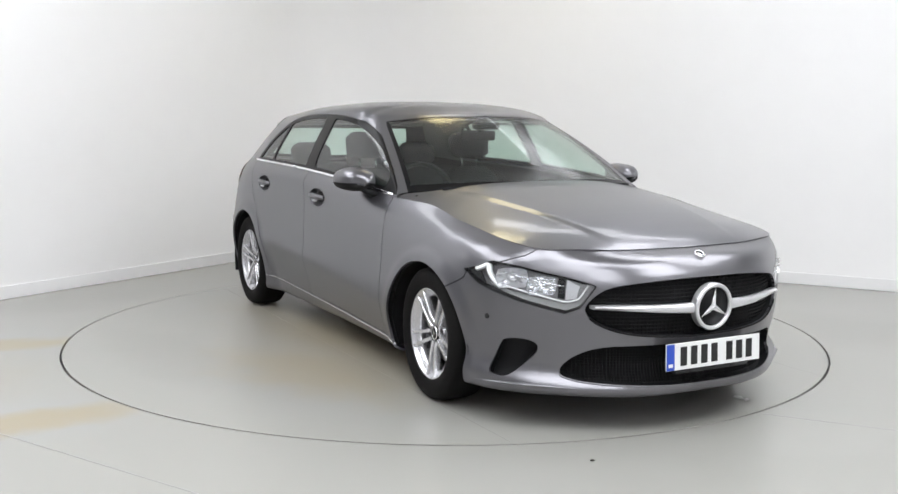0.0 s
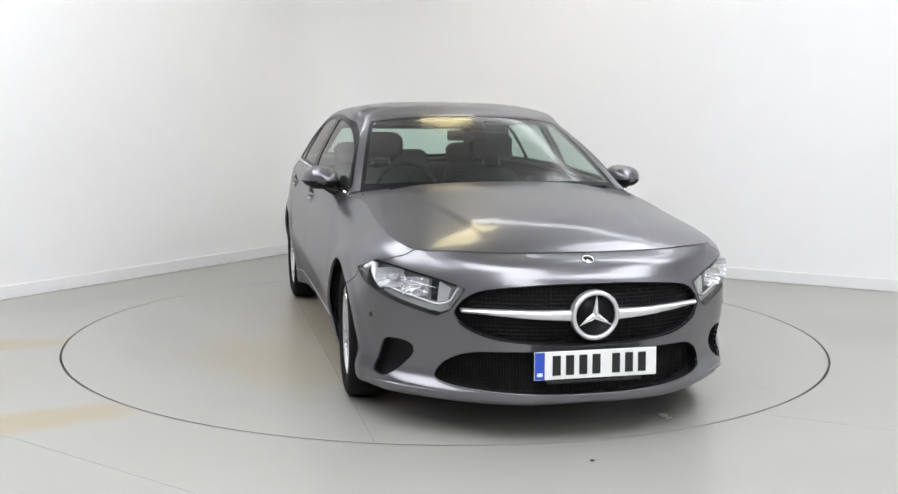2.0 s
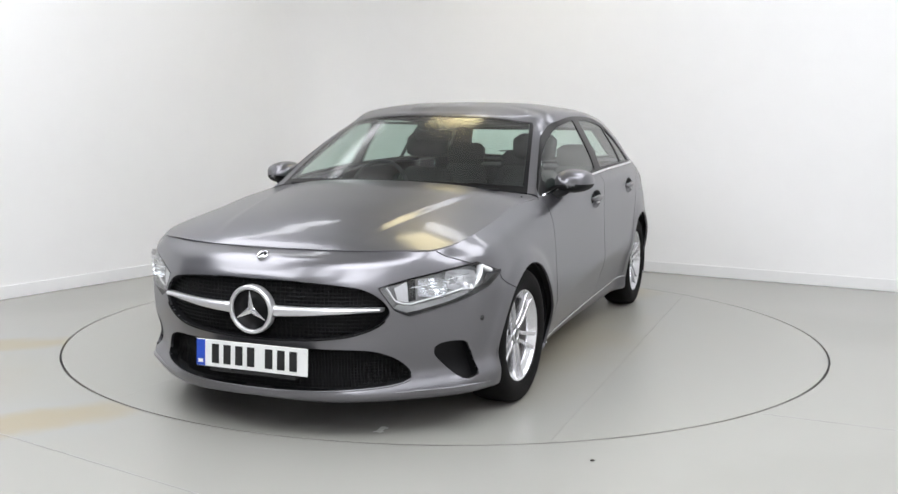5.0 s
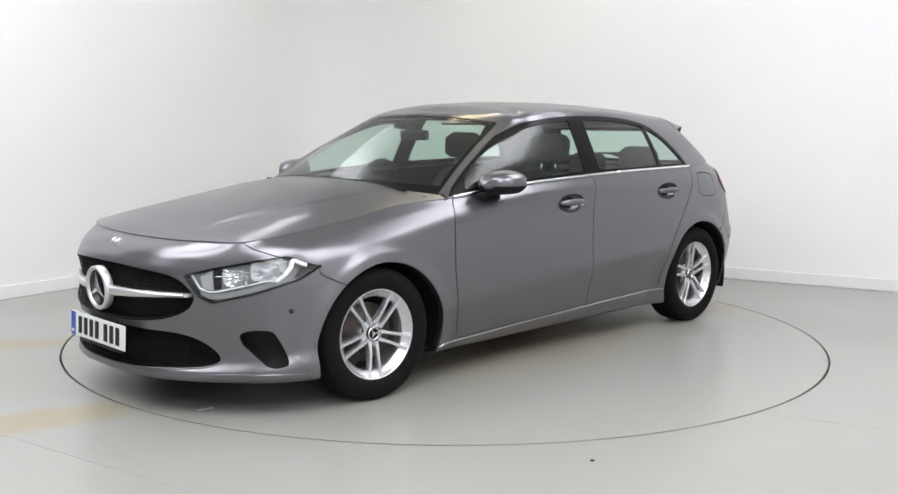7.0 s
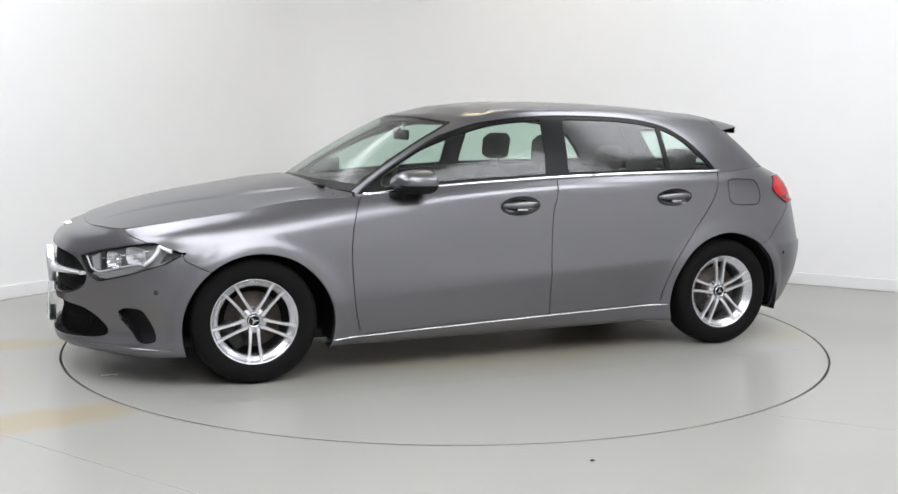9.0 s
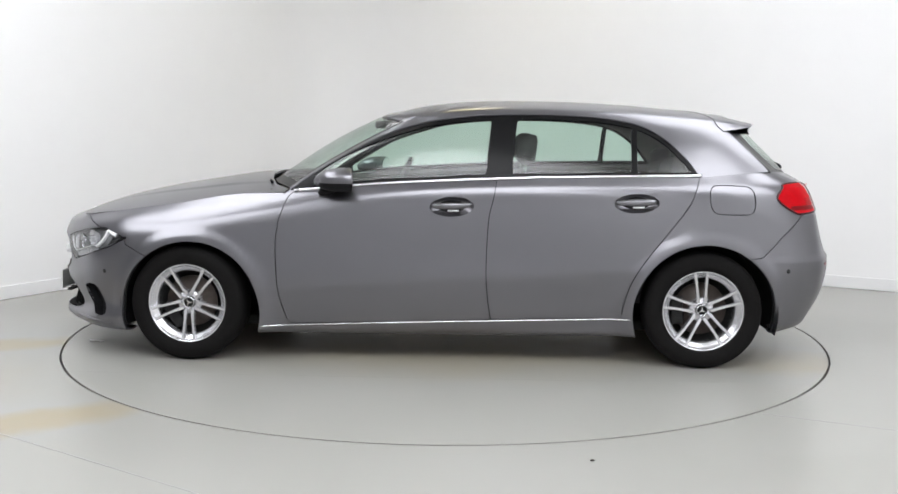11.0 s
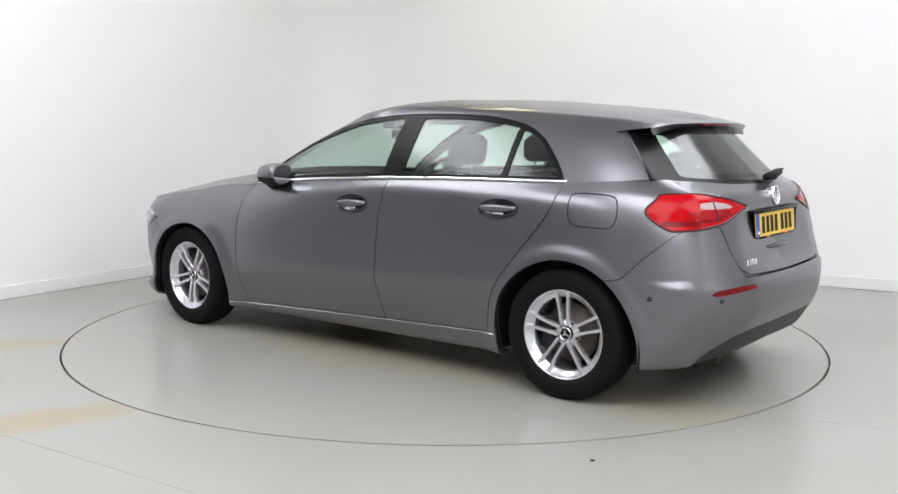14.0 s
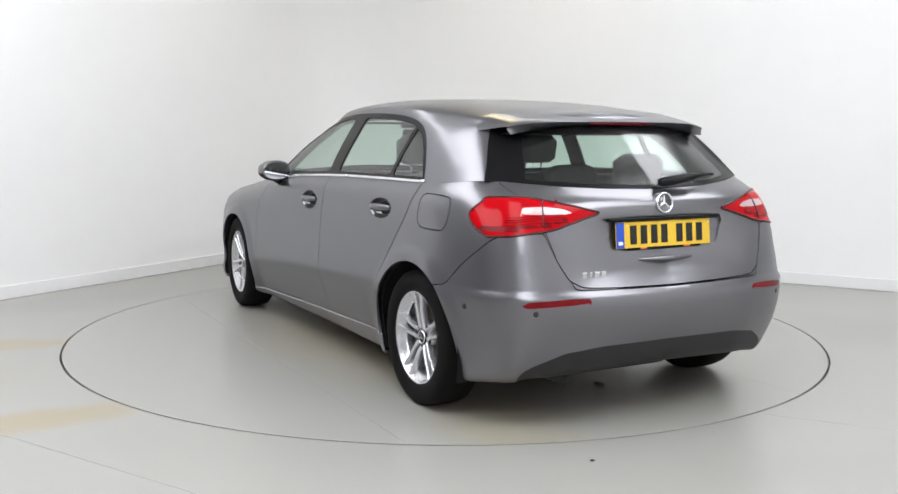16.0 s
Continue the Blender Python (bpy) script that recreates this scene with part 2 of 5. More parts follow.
wall_run("wall_south", [ROOM[15], ROOM[0]], 0.0, CEIL, 0.2, M["grey_wall"], "pale grey painted studio wall")
mid_room = sum(ROOM, Vector((0, 0))) / len(ROOM)


def shrink(pts, d):
    out = []
    for i, p in enumerate(pts):
        w = (pts[min(i + 1, len(pts) - 1)] - pts[max(i - 1, 0)]).normalized()
        nrm = Vector((w.y, -w.x))
        if nrm.dot(mid_room - p) < 0:
            nrm = -nrm
        out.append(p + nrm * d)
    return out


wall_run("baseboard", shrink(ROOM[:15], 0.018), 0.003, 0.095, 0.016, M["trim"], "white painted wooden baseboard along the wall")
TABLE_R = 2.236


def build_floor():
    n = 240
    ring = [Vector((math.cos(2 * math.pi * i / n), math.sin(2 * math.pi * i / n))) for i in range(n)]
    outline = ROOM + [ROOM[0]]

    def reach(d):
        best = 50.0
        for a, b in zip(outline, outline[1:]):
            e = b - a
            det = d.x * -e.y + e.x * d.y
            if abs(det) < 1e-9:
                continue
            t = (a.x * -e.y + e.x * a.y) / det
            s = (d.x * a.y - d.y * a.x) / det
            if t > 0 and -1e-6 <= s <= 1 + 1e-6:
                best = min(best, t)
        return best
    bm = bmesh.new()
    far = [reach(d) + 0.1 for d in ring]
    rows = [[(*(d * (TABLE_R + 0.006)), -0.05) for d in ring], [(*(d * (TABLE_R + 0.006)), -0.002) for d in ring], [(*(d * (TABLE_R + 0.008)), 0.0) for d in ring],
            [(*(d * (TABLE_R + 0.3)), 0.0) for d in ring], [(*(d * f), 0.0) for d, f in zip(ring, far)]]
    loft(bm, [[Vector(p) for p in r] for r in rows], True)
    bmesh.ops.recalc_face_normals(bm, faces=bm.faces)
    sharpen(bm)
    tagged(part("floor", bm, M["floor"]), "grey painted concrete floor with ochre stains", "floor", kind="structure")
    bm = bmesh.new()
    loft(bm, [[Vector((*(d * r), z)) for d in ring] for r, z in ((0.1, -0.05), (TABLE_R - 0.02, -0.05), (TABLE_R - 0.0055, -0.028), (TABLE_R + 0.0055, -0.028), (TABLE_R + 0.1, -0.06))], True)
    tagged(part("pit_floor", bm, M["steel"]), "dark steel bed under the turntable", "floor", kind="structure")
    table = tagged(new("turntable"), "round grey painted turntable flush with the floor", "turntable")
    # three plates with two straight seams between them
    cuts = [-TABLE_R - 1, SEAMS[0], SEAMS[1], TABLE_R + 1]
    rim = TABLE_R - 0.006
    for lo, hi in zip(cuts, cuts[1:]):
        lo, hi = lo + 0.0005, hi - 0.0005
        out = []
        for i in range(720):
            a = 2 * math.pi * i / 720
            x, y = rim * math.cos(a), rim * math.sin(a)
            if lo <= y <= hi:
                out.append((a, x, y))
            for edge in (lo, hi):
                a2 = 2 * math.pi * (i + 1) / 720
                y2 = rim * math.sin(a2)
                if (y - edge) * (y2 - edge) < 0:
                    out.append(((a + a2) / 2, math.copysign(math.sqrt(rim * rim - edge * edge), x), edge))
        out.sort()
        bm = bmesh.new()
        prism(bm, [(x, y) for _, x, y in out], 2, -0.03, 0.0)
        part("plate", bm, M["disc"], table, smooth=False)
    return table


SEAMS = (-0.807, 1.193)
turntable = build_floor()
for name, (x0, y0), (x1, y1) in (("floor_joint_1", (-6.0, 0.63), (-0.852, -2.773)), ("floor_joint_2", (1.417, -1.764), (5.2, -3.53))):
    d = Vector((x1 - x0, y1 - y0)).normalized()
    if name == "floor_joint_1":
        x1, y1 = x0 + d.x * 9.0, y0 + d.y * 9.0
    w = Vector((-d.y, d.x)) * 0.0016
    bm = bmesh.new()
    prism(bm, [(x0 + w.x, y0 + w.y), (x0 - w.x, y0 - w.y), (x1 - w.x, y1 - w.y), (x1 + w.x, y1 + w.y)], 2, -0.01, 0.0008)
    tagged(part(name, bm, M["joint"], smooth=False), "thin filled joint in the grey floor", "floor joint", kind="structure")
bm = bmesh.new()
bmesh.ops.create_icosphere(bm, subdivisions=2, radius=0.009)
for v in bm.verts:
    v.co = Vector((v.co.x * 1.1 + 0.565, v.co.y * 0.8 - 2.408, max(0.0, v.co.z * 0.5 + 0.003) + 0.0002))
tagged(part("pebble", bm, M["dirt"]), "small dark speck of grit on the floor", "pebble")

bm = bmesh.new()
prism(bm, [(p.x, p.y) for p in ROOM], 2, CEIL, CEIL + 0.15)
tagged(part("ceiling", bm, M["ceiling"], smooth=False), "white painted studio ceiling", "ceiling", kind="structure")


def ceiling_light(x, y, w, d, mat, label, turn=0.0):
    ob = new("ceiling_light")
    ob.matrix_basis = pose(x, y, CEIL - 0.06, 0, 0, turn)
    tagged(ob, label, "ceiling light", "ceiling lights")
    bm = bmesh.new()
    for s in (-1, 1):
        box(bm, (0, s * (d / 2 + 0.02), 0.02), (w + 0.08, 0.04, 0.08), 0.005)
        box(bm, (s * (w / 2 + 0.02), 0, 0.02), (0.04, d - 0.001, 0.08), 0.005)
    part("frame", bm, M["trim"], ob)
    bm = bmesh.new()
    box(bm, (0, 0, 0.02), (w - 0.002, d - 0.002, 0.03))
    part("diffuser", bm, mat, ob, smooth=False)
    return ob


COOL = emitter("cool_tube_light", (0.935, 0.95, 0.99), PANEL_LIGHT)
WARM = emitter("warm_lamp_light", (1.0, 0.86, 0.48), PANEL_LIGHT * 1.0)
for lx, ly, wide, deep, turn in ((-2.14, 1.18, 3.2, 0.32, 58), (1.47, 1.85, 3.2, 0.32, -29), (-2.5, -0.9, 2.6, 1.4, 58), (2.65, -0.35, 2.6, 1.4, -29), (-3.6, -3.5, 2.6, 2.4, 58), (3.1, -3.3, 2.6, 2.4, -29), (-0.15, -3.9, 2.6, 2.4, -29), (0.3, -6.9, 2.6, 2.4, -29), (0.9, -9.1, 1.8, 1.3, -29)):
    ceiling_light(lx, ly, wide, deep, COOL, "white framed panel light glowing on the ceiling", turn)
ceiling_light(0.05, 1.65, 0.6, 0.9, WARM, "warm yellow panel light on the ceiling", -29)


# ---- the car's skin ----
# widest plan line of one side, from the nose round the flank to the tail
PLAN = [(2.295, 0), (2.283, .2), (2.235, .36), (2.15, .5), (2.03, .65), (1.905, .775), (1.75, .853), (1.55, .884), (1.36, .893), (1.0, .890),
        (.5, .888), (0, .890), (-.5, .893), (-1.0, .897), (-1.36, .898), (-1.6, .885), (-1.8, .848), (-1.95, .775), (-2.03, .69), (-2.095, .52),
        (-2.125, .35), (-2.137, 0)]
# upright sections: distance in from the plan line, height
SEC_NOSE = [(.25, .15), (.06, .155), (.012, .19), (.03, .28), (.025, .40), (.010, .53), (.024, .65), (.058, .70), (.115, .736)]
SEC_FRONT_CORNER = [(.2, .14), (.05, .145), (.0, .188), (.034, .262), (.012, .38), (0, .50), (.0, .60), (.011, .667), (.028, .718)]
SEC_FRONT_ARCH = [(.1, .15), (.02, .16), (.002, .25), (-.003, .35), (-.003, .45), (0, .55), (.009, .65), (.036, .735), (.088, .798)]
SEC_DOOR = [(.14, .14), (.05, .15), (.020, .24), (.008, .36), (-.001, .462), (.006, .58), (.013, .72), (.021, .84), (.030, .920)]
SEC_REAR_ARCH = [(.1, .17), (.02, .18), (.008, .28), (.004, .38), (-.002, .49), (.002, .58), (.012, .70), (.028, .83), (.048, .935)]
SEC_REAR_CORNER = [(.2, .21), (.11, .22), (.055, .30), (.015, .40), (0, .50), (.004, .58), (.03, .70), (.065, .84), (.13, .96)]
SEC_TAIL = [(.2, .24), (.12, .25), (.06, .33), (.015, .42), (0, .50), (.015, .585), (.085, .67), (.125, .80), (.117, .93)]
SECTIONS = {0: SEC_NOSE, 4: SEC_FRONT_CORNER, 8: SEC_FRONT_ARCH, 11: SEC_DOOR, 14: SEC_REAR_ARCH, 18: SEC_REAR_CORNER, 21: SEC_TAIL}
# upper edge of the lower skin: bonnet line, belt, foot of the rear window
BONNET_EDGE = {0: (2.11, 0, .752), 1: (2.102, .2, .753), 2: (2.085, .36, .755), 3: (2.046, .495, .757),
        4: (1.973, .642, .758), 5: (1.855, .704, .778), 6: (1.72, .726, .798), 7: (1.56, .732, .82),
        8: (1.40, .737, .842)}
BELT_EDGE = {9: (1.06, .742, .893), 9.5: (.80, .782, .905), 10: (.5, .80, .935), 11: (0, .822, .968),
        12: (-.5, .83, .99), 13: (-1, .826, 1.001), 14: (-1.34, .81, 1.007), 15: (-1.55, .77, 1.022),
        16: (-1.665, .725, 1.033), 17: (-1.745, .665, 1.035), 18: (-1.81, .575, 1.027), 19: (-1.885, .42, 1.015),
        20: (-1.93, .25, 1.006), 21: (-1.955, 0, 1.0)}
EDGE = {**BONNET_EDGE, **BELT_EDGE}


def plan_at(k):
    p = glide(np.arange(-2, 24), [(PLAN[2][0], -PLAN[2][1]), (PLAN[1][0], -PLAN[1][1])] + PLAN + [(PLAN[20][0], -PLAN[20][1]), (PLAN[19][0], -PLAN[19][1])], k)
    return p


def plan_normal(k):
    d = plan_at(np.asarray(k) + 0.02) - plan_at(np.asarray(k) - 0.02)
    n = np.stack([d[:, 1], -d[:, 0]], 1)
    return n / np.linalg.norm(n, axis=1)[:, None]


def lower_skin(nu=300, per=6):
    """Points of the left lower skin, with column and level of each."""
    k = np.linspace(0, 21, nu)
    # finer columns at nose and tail, where the plan turns
    ks = sorted(SECTIONS)
    sec = np.array([SECTIONS[j] for j in ks], float).reshape(len(ks), -1)
    first = glide(np.arange(len(ks)), sec, np.interp(k, ks, np.arange(len(ks))))
    # even out the joints between the sections
    for _ in range(60):
        first[1:-1] = 0.5 * first[1:-1] + 0.25 * (first[:-2] + first[2:])
    first = first.reshape(nu, 9, 2)
    base, nrm = plan_at(k), plan_normal(k)
    nrm[0], nrm[-1] = (1, 0), (-1, 0)
    ek = sorted(EDGE)
    top = glide(ek, [EDGE[j] for j in ek], k)
    levels = np.empty((nu, 10, 3))
    levels[:, :9, :2] = base[:, None] - nrm[:, None] * first[:, :, :1]
    levels[:, :9, 2] = first[:, :, 1]
    levels[:, 9] = top
    levels[0, :, 1] = levels[-1, :, 1] = 0
    v = np.linspace(0, 9, 9 * per + 1)
    pts = glide(np.arange(10), levels.transpose(1, 0, 2).reshape(10, -1), v).reshape(len(v), nu, 3)
    # sharp crease low on the doors, falling in below it
    rise = .452 - .072 * pts[:, :, 0]
    fade = np.clip((1.12 - np.abs(pts[:, :, 0])) / .25, 0, 1) * (pts[:, :, 1] > .5)
    pts[:, :, 1] -= .21 * np.clip(rise - pts[:, :, 2], 0, .3) * fade
    # ledge along the rear bumper
    z, x = pts[:, :, 2], pts[:, :, 0]
    out = .011 * np.exp(-np.maximum(.592 - z, 0) / .09) * (z < .592) * np.clip((-1.62 - x) / .25, 0, 1)
    pts[:, :, :2] += nrm[None] * out[:, :, None]
    # flared lips round the wheel openings
    for cx, cz, r in ((1.345, .275, .372), (-1.368, .288, .374)):
        d = np.hypot(pts[:, :, 0] - cx, pts[:, :, 2] - cz) - r
        lip = .012 * np.exp(-(np.maximum(d, 0) / .055) ** 4) * (pts[:, :, 1] > .55) * (pts[:, :, 2] > .16)
        pts[:, :, 1] += lip
    return pts, k, v


# columns of the greenhouse from its foot to the roof's middle
SCREEN_MIDDLE = [(1.03, 0, .950), (.875, 0, 1.060), (.655, 0, 1.194), (.405, 0, 1.312), (.28, 0, 1.333), (.15, 0, 1.358), (.05, 0, 1.372)]
SCREEN_QUARTER = [(.98, .4, .944), (.82, .38, 1.052), (.60, .355, 1.184), (.36, .33, 1.303), (.24, .28, 1.330), (.13, .15, 1.358), (.03, 0, 1.375)]
PILLAR_A_INNER = [(.84, .715, .925), (.68, .675, 1.035), (.46, .62, 1.165), (.24, .56, 1.275), (.16, .50, 1.318), (.08, .3, 1.357), (.0, 0, 1.379)]
PILLAR_A_OUTER = [(.80, .785, .905), (.62, .735, 1.04), (.38, .68, 1.17), (.14, .625, 1.268), (.08, .565, 1.316), (.0, .33, 1.362), (-.05, 0, 1.383)]
FRONT_WINDOW = [(.35, .81, .95), (.28, .768, 1.07), (.15, .715, 1.18), (0.0, .65, 1.292), (-.03, .575, 1.338), (-.1, .35, 1.373), (-.15, 0, 1.389)]
PILLAR_B = [(-.3, .832, .984), (-.3, .787, 1.09), (-.3, .727, 1.2), (-.3, .65, 1.318), (-.3, .575, 1.354), (-.35, .35, 1.384), (-.4, 0, 1.394)]
REAR_WINDOW = [(-.9, .828, 1.0), (-.88, .78, 1.1), (-.85, .72, 1.2), (-.8, .645, 1.31), (-.8, .57, 1.346), (-.8, .35, 1.375), (-.8, 0, 1.386)]
PILLAR_C = [(-1.32, .81, 1.006), (-1.28, .76, 1.1), (-1.23, .70, 1.2), (-1.18, .63, 1.285), (-1.17, .555, 1.322), (-1.15, .35, 1.352), (-1.13, 0, 1.365)]
PILLAR_C_REAR = [(-1.66, .733, 1.032), (-1.60, .685, 1.12), (-1.53, .64, 1.2), (-1.46, .59, 1.268), (-1.44, .53, 1.30), (-1.40, .33, 1.328), (-1.38, 0, 1.343)]
BACKLIGHT_CORNER = [(-1.75, .655, 1.035), (-1.675, .61, 1.11), (-1.60, .565, 1.19), (-1.54, .515, 1.26), (-1.51, .48, 1.285), (-1.48, .3, 1.317), (-1.46, 0, 1.333)]
BACKLIGHT_QUARTER = [(-1.90, .35, 1.012), (-1.83, .33, 1.09), (-1.74, .31, 1.18), (-1.66, .29, 1.262), (-1.62, .26, 1.29), (-1.57, .17, 1.315), (-1.55, 0, 1.325)]
BACKLIGHT_MIDDLE = [(-1.955, 0, 1.0), (-1.885, 0, 1.08), (-1.785, 0, 1.175), (-1.695, 0, 1.265), (-1.66, 0, 1.295), (-1.61, 0, 1.313), (-1.585, 0, 1.32)]
UPPER = [SCREEN_MIDDLE, SCREEN_QUARTER, PILLAR_A_INNER, PILLAR_A_OUTER, FRONT_WINDOW, PILLAR_B, REAR_WINDOW, PILLAR_C, PILLAR_C_REAR, BACKLIGHT_CORNER, BACKLIGHT_QUARTER, BACKLIGHT_MIDDLE]


def upper_skin(nu=221, per=7):
    k = np.linspace(0, 11, nu)
    col = np.array(UPPER, float).reshape(12, -1)
    rows = glide(np.arange(12), col, k).reshape(nu, 7, 3)
    rows[0, :, 1] = rows[-1, :, 1] = 0
    rows[:, 6, 1] = 0
    rows[:, 4:, 2] += np.array([.012, .016, .015])
    rows[:, 3, 2] += .003
    v = np.linspace(0, 6, 6 * per + 1)
    pts = glide(np.arange(7), rows.transpose(1, 0, 2).reshape(7, -1), v).reshape(len(v), nu, 3)
    return pts, k, v


class Skin:
    """A quad sheet whose points carry a column k and a level v; it can be cut along outlines and taken apart."""

    def __init__(self, pts, k, v):
        self.bm = bmesh.new()
        self.fk, self.fv = self.bm.verts.layers.float.new("k"), self.bm.verts.layers.float.new("v")
        grid = []
        for j, row in enumerate(pts):
            line = []
            for i, p in enumerate(row):
                w = self.bm.verts.new(p)
                w[self.fk], w[self.fv] = k[i], v[j]
                line.append(w)
            grid.append(line)
        for a, b in zip(grid, grid[1:]):
            for i in range(len(a) - 1):
                self.bm.faces.new((a[i], a[i + 1], b[i + 1], b[i]))
        bmesh.ops.remove_doubles(self.bm, verts=self.bm.verts, dist=1e-5)

    def table(self, verts):
        return np.array([(*w.co, w[self.fk], w[self.fv]) for w in verts])

    def cut(self, where):
        bm = self.bm
        bm.verts.index_update()
        verts = list(bm.verts)
        val = where(self.table(verts))
        val = np.where(np.abs(val) < 2e-5, 2e-5, val)
        made = set()
        for e in list(bm.edges):
            a, b = e.verts
            va, vb = val[a.index], val[b.index]
            if va * vb < 0 and abs(va) < 0.2 and abs(vb) < 0.2:
                f = va / (va - vb)
                k = a[self.fk] + (b[self.fk] - a[self.fk]) * f
                v = a[self.fv] + (b[self.fv] - a[self.fv]) * f
                co = a.co.lerp(b.co, f)
                w = bmesh.utils.edge_split(e, a, f)[1]
                w.co, w[self.fk], w[self.fv] = co, k, v
                made.add(w)
        for f in {f for w in made for f in w.link_faces}:
            on = [w for w in f.verts if w in made]
            if len(on) == 2:
                try:
                    bmesh.utils.face_split(f, on[0], on[1])
                except ValueError:
                    pass
        bm.verts.index_update()

    def split(self, rules, gap=0.0023):
        """Cuts by every rule and shares the faces out: {name: faces}. A rule is (name, function, gap?)."""
        for _, where, has_gap in rules:
            if has_gap:
                self.cut(lambda p: where(p) - gap)
                self.cut(lambda p: where(p) + gap)
            else:
                self.cut(where)
        faces = list(self.bm.faces)
        mid = np.array([np.mean([(*w.co, w[self.fk], w[self.fv]) for w in f.verts], axis=0) for f in faces])
        owner = np.array([""] * len(faces), dtype=object)
        open_ = np.ones(len(faces), bool)
        for name, where, has_gap in rules:
            d = where(mid)
            if has_gap:
                strip = open_ & (np.abs(d) < gap * 0.98)
                owner[strip], open_[strip] = "gap", False
            hit = open_ & (d < 0)
            owner[hit], open_[hit] = name, False
        owner[open_] = "rest"
        out = {}
        for f, o in zip(faces, owner):
            out.setdefault(o, []).append(f)
        return out


def take(faces, side=1, both=False, push=0.0, lip=0.0):
    """A new bmesh of some faces: as they are (left), mirrored (right), or both halves joined. push moves along normals; lip folds the rim inward."""
    bm = bmesh.new()
    for s in ((1, -1) if both else (side,)):
        made = {}
        for f in faces:
            vs = []
            for w in f.verts:
                if w not in made:
                    made[w] = bm.verts.new((w.co.x, w.co.y * s, w.co.z))
                vs.append(made[w])
            if len(set(vs)) > 2:
                bm.faces.new(vs if s > 0 else vs[::-1])
    if both:
        bmesh.ops.remove_doubles(bm, verts=bm.verts, dist=2e-4)
    bm.normal_update()
    if push:
        shift = [(w, w.normal.copy()) for w in bm.verts]
        for w, n in shift:
            w.co += n * push
    if lip:
        fold(bm, lip)
    return bm


def fold(bm, depth):
    """Turns the open rim of a sheet inward, square to the sheet."""
    bm.normal_update()
    rim = [e for e in bm.edges if len(e.link_faces) == 1]
    nrm = {w: w.normal.copy() for e in rim for w in e.verts}
    deep = {}
    for w, n in nrm.items():
        deep[w] = bm.verts.new(w.co - n * depth)
    for e in rim:
        loop = e.link_loops[0]
        a, b = loop.vert, loop.link_loop_next.vert
        bm.faces.new((b, a, deep[a], deep[b]))
        e.smooth = False


def duct(faces, depth, side=1, both=False):
    """The walls of an opening, from the skin inward."""
    bm = take(faces, side, both)
    old = list(bm.faces)
    fold(bm, depth)
    bmesh.ops.delete(bm, geom=old, context="FACES_ONLY")
    return bm


def floor_scrap(x, y, size, mat, label, seed):
    """A crumpled shred lying on the turntable, built about the table's middle."""
    rng = random.Random(seed)
    bm = bmesh.new()
    rows = [[Vector((x + size * (i / 4 - .5) + rng.uniform(-.1, .1) * size, y + size * .45 * (j / 2 - .5) + rng.uniform(-.1, .1) * size, .0015 + rng.random() * .006)) for i in range(5)] for j in range(3)]
    loft(bm, rows)
    bmesh.ops.recalc_face_normals(bm, faces=bm.faces)
    fold(bm, .0012)
    return tagged(part("scrap", bm, mat, smooth=False), label, "litter")


SCRAPS = [floor_scrap(2.01, .50, .075, M["paper"], "small pale shred of paper lying on the turntable", 3),
          floor_scrap(-1.49, -.06, .06, M["dirt"], "small dark shred of dirt lying on the turntable", 8)]


# ---- outlines on the skin ----
def kz(p):
    return p[:, [3, 2]]


PLAN_K = np.linspace(0, 21, 2101)
PLAN_P = plan_at(PLAN_K)


def k_of(x, y):
    """Column of the plan line nearest to a point."""
    return PLAN_K[np.argmin(np.sum((PLAN_P - (x, abs(y))) ** 2, axis=1))]


KM = 0.27   # about how many metres one column spans, to weigh columns against heights


def outline_k(points, smooth=0):
    """(x, y, z) points on the skin as an outline in column metres and height."""
    q = [((k_of(x, y) if y >= 0 else -k_of(x, y) if x > 0 else 42 - k_of(x, y)) * KM, z) for x, y, z in points]
    return curve2(q, smooth) if smooth else np.array(q)


def by_k(poly):
    return lambda p: inside(np.stack([p[:, 3] * KM, p[:, 2]], 1), poly)


def by_side(poly):
    """Side view outline (x, z), on the flank alone."""
    return lambda p: np.where(np.abs(p[:, 1]) > 0.40, inside(p[:, [0, 2]], poly), 1.0)


def circle_poly(cx, cz, r, n=64, flat=0.0):
    return [(cx + r * math.cos(2 * math.pi * i / n), cz + r * math.sin(2 * math.pi * i / n)) for i in range(n)]


def sided(pts):
    """A symmetric outline over the nose or tail from its left half."""
    return pts + [(x, -y, z) for x, y, z in pts[::-1] if y > 1e-6]


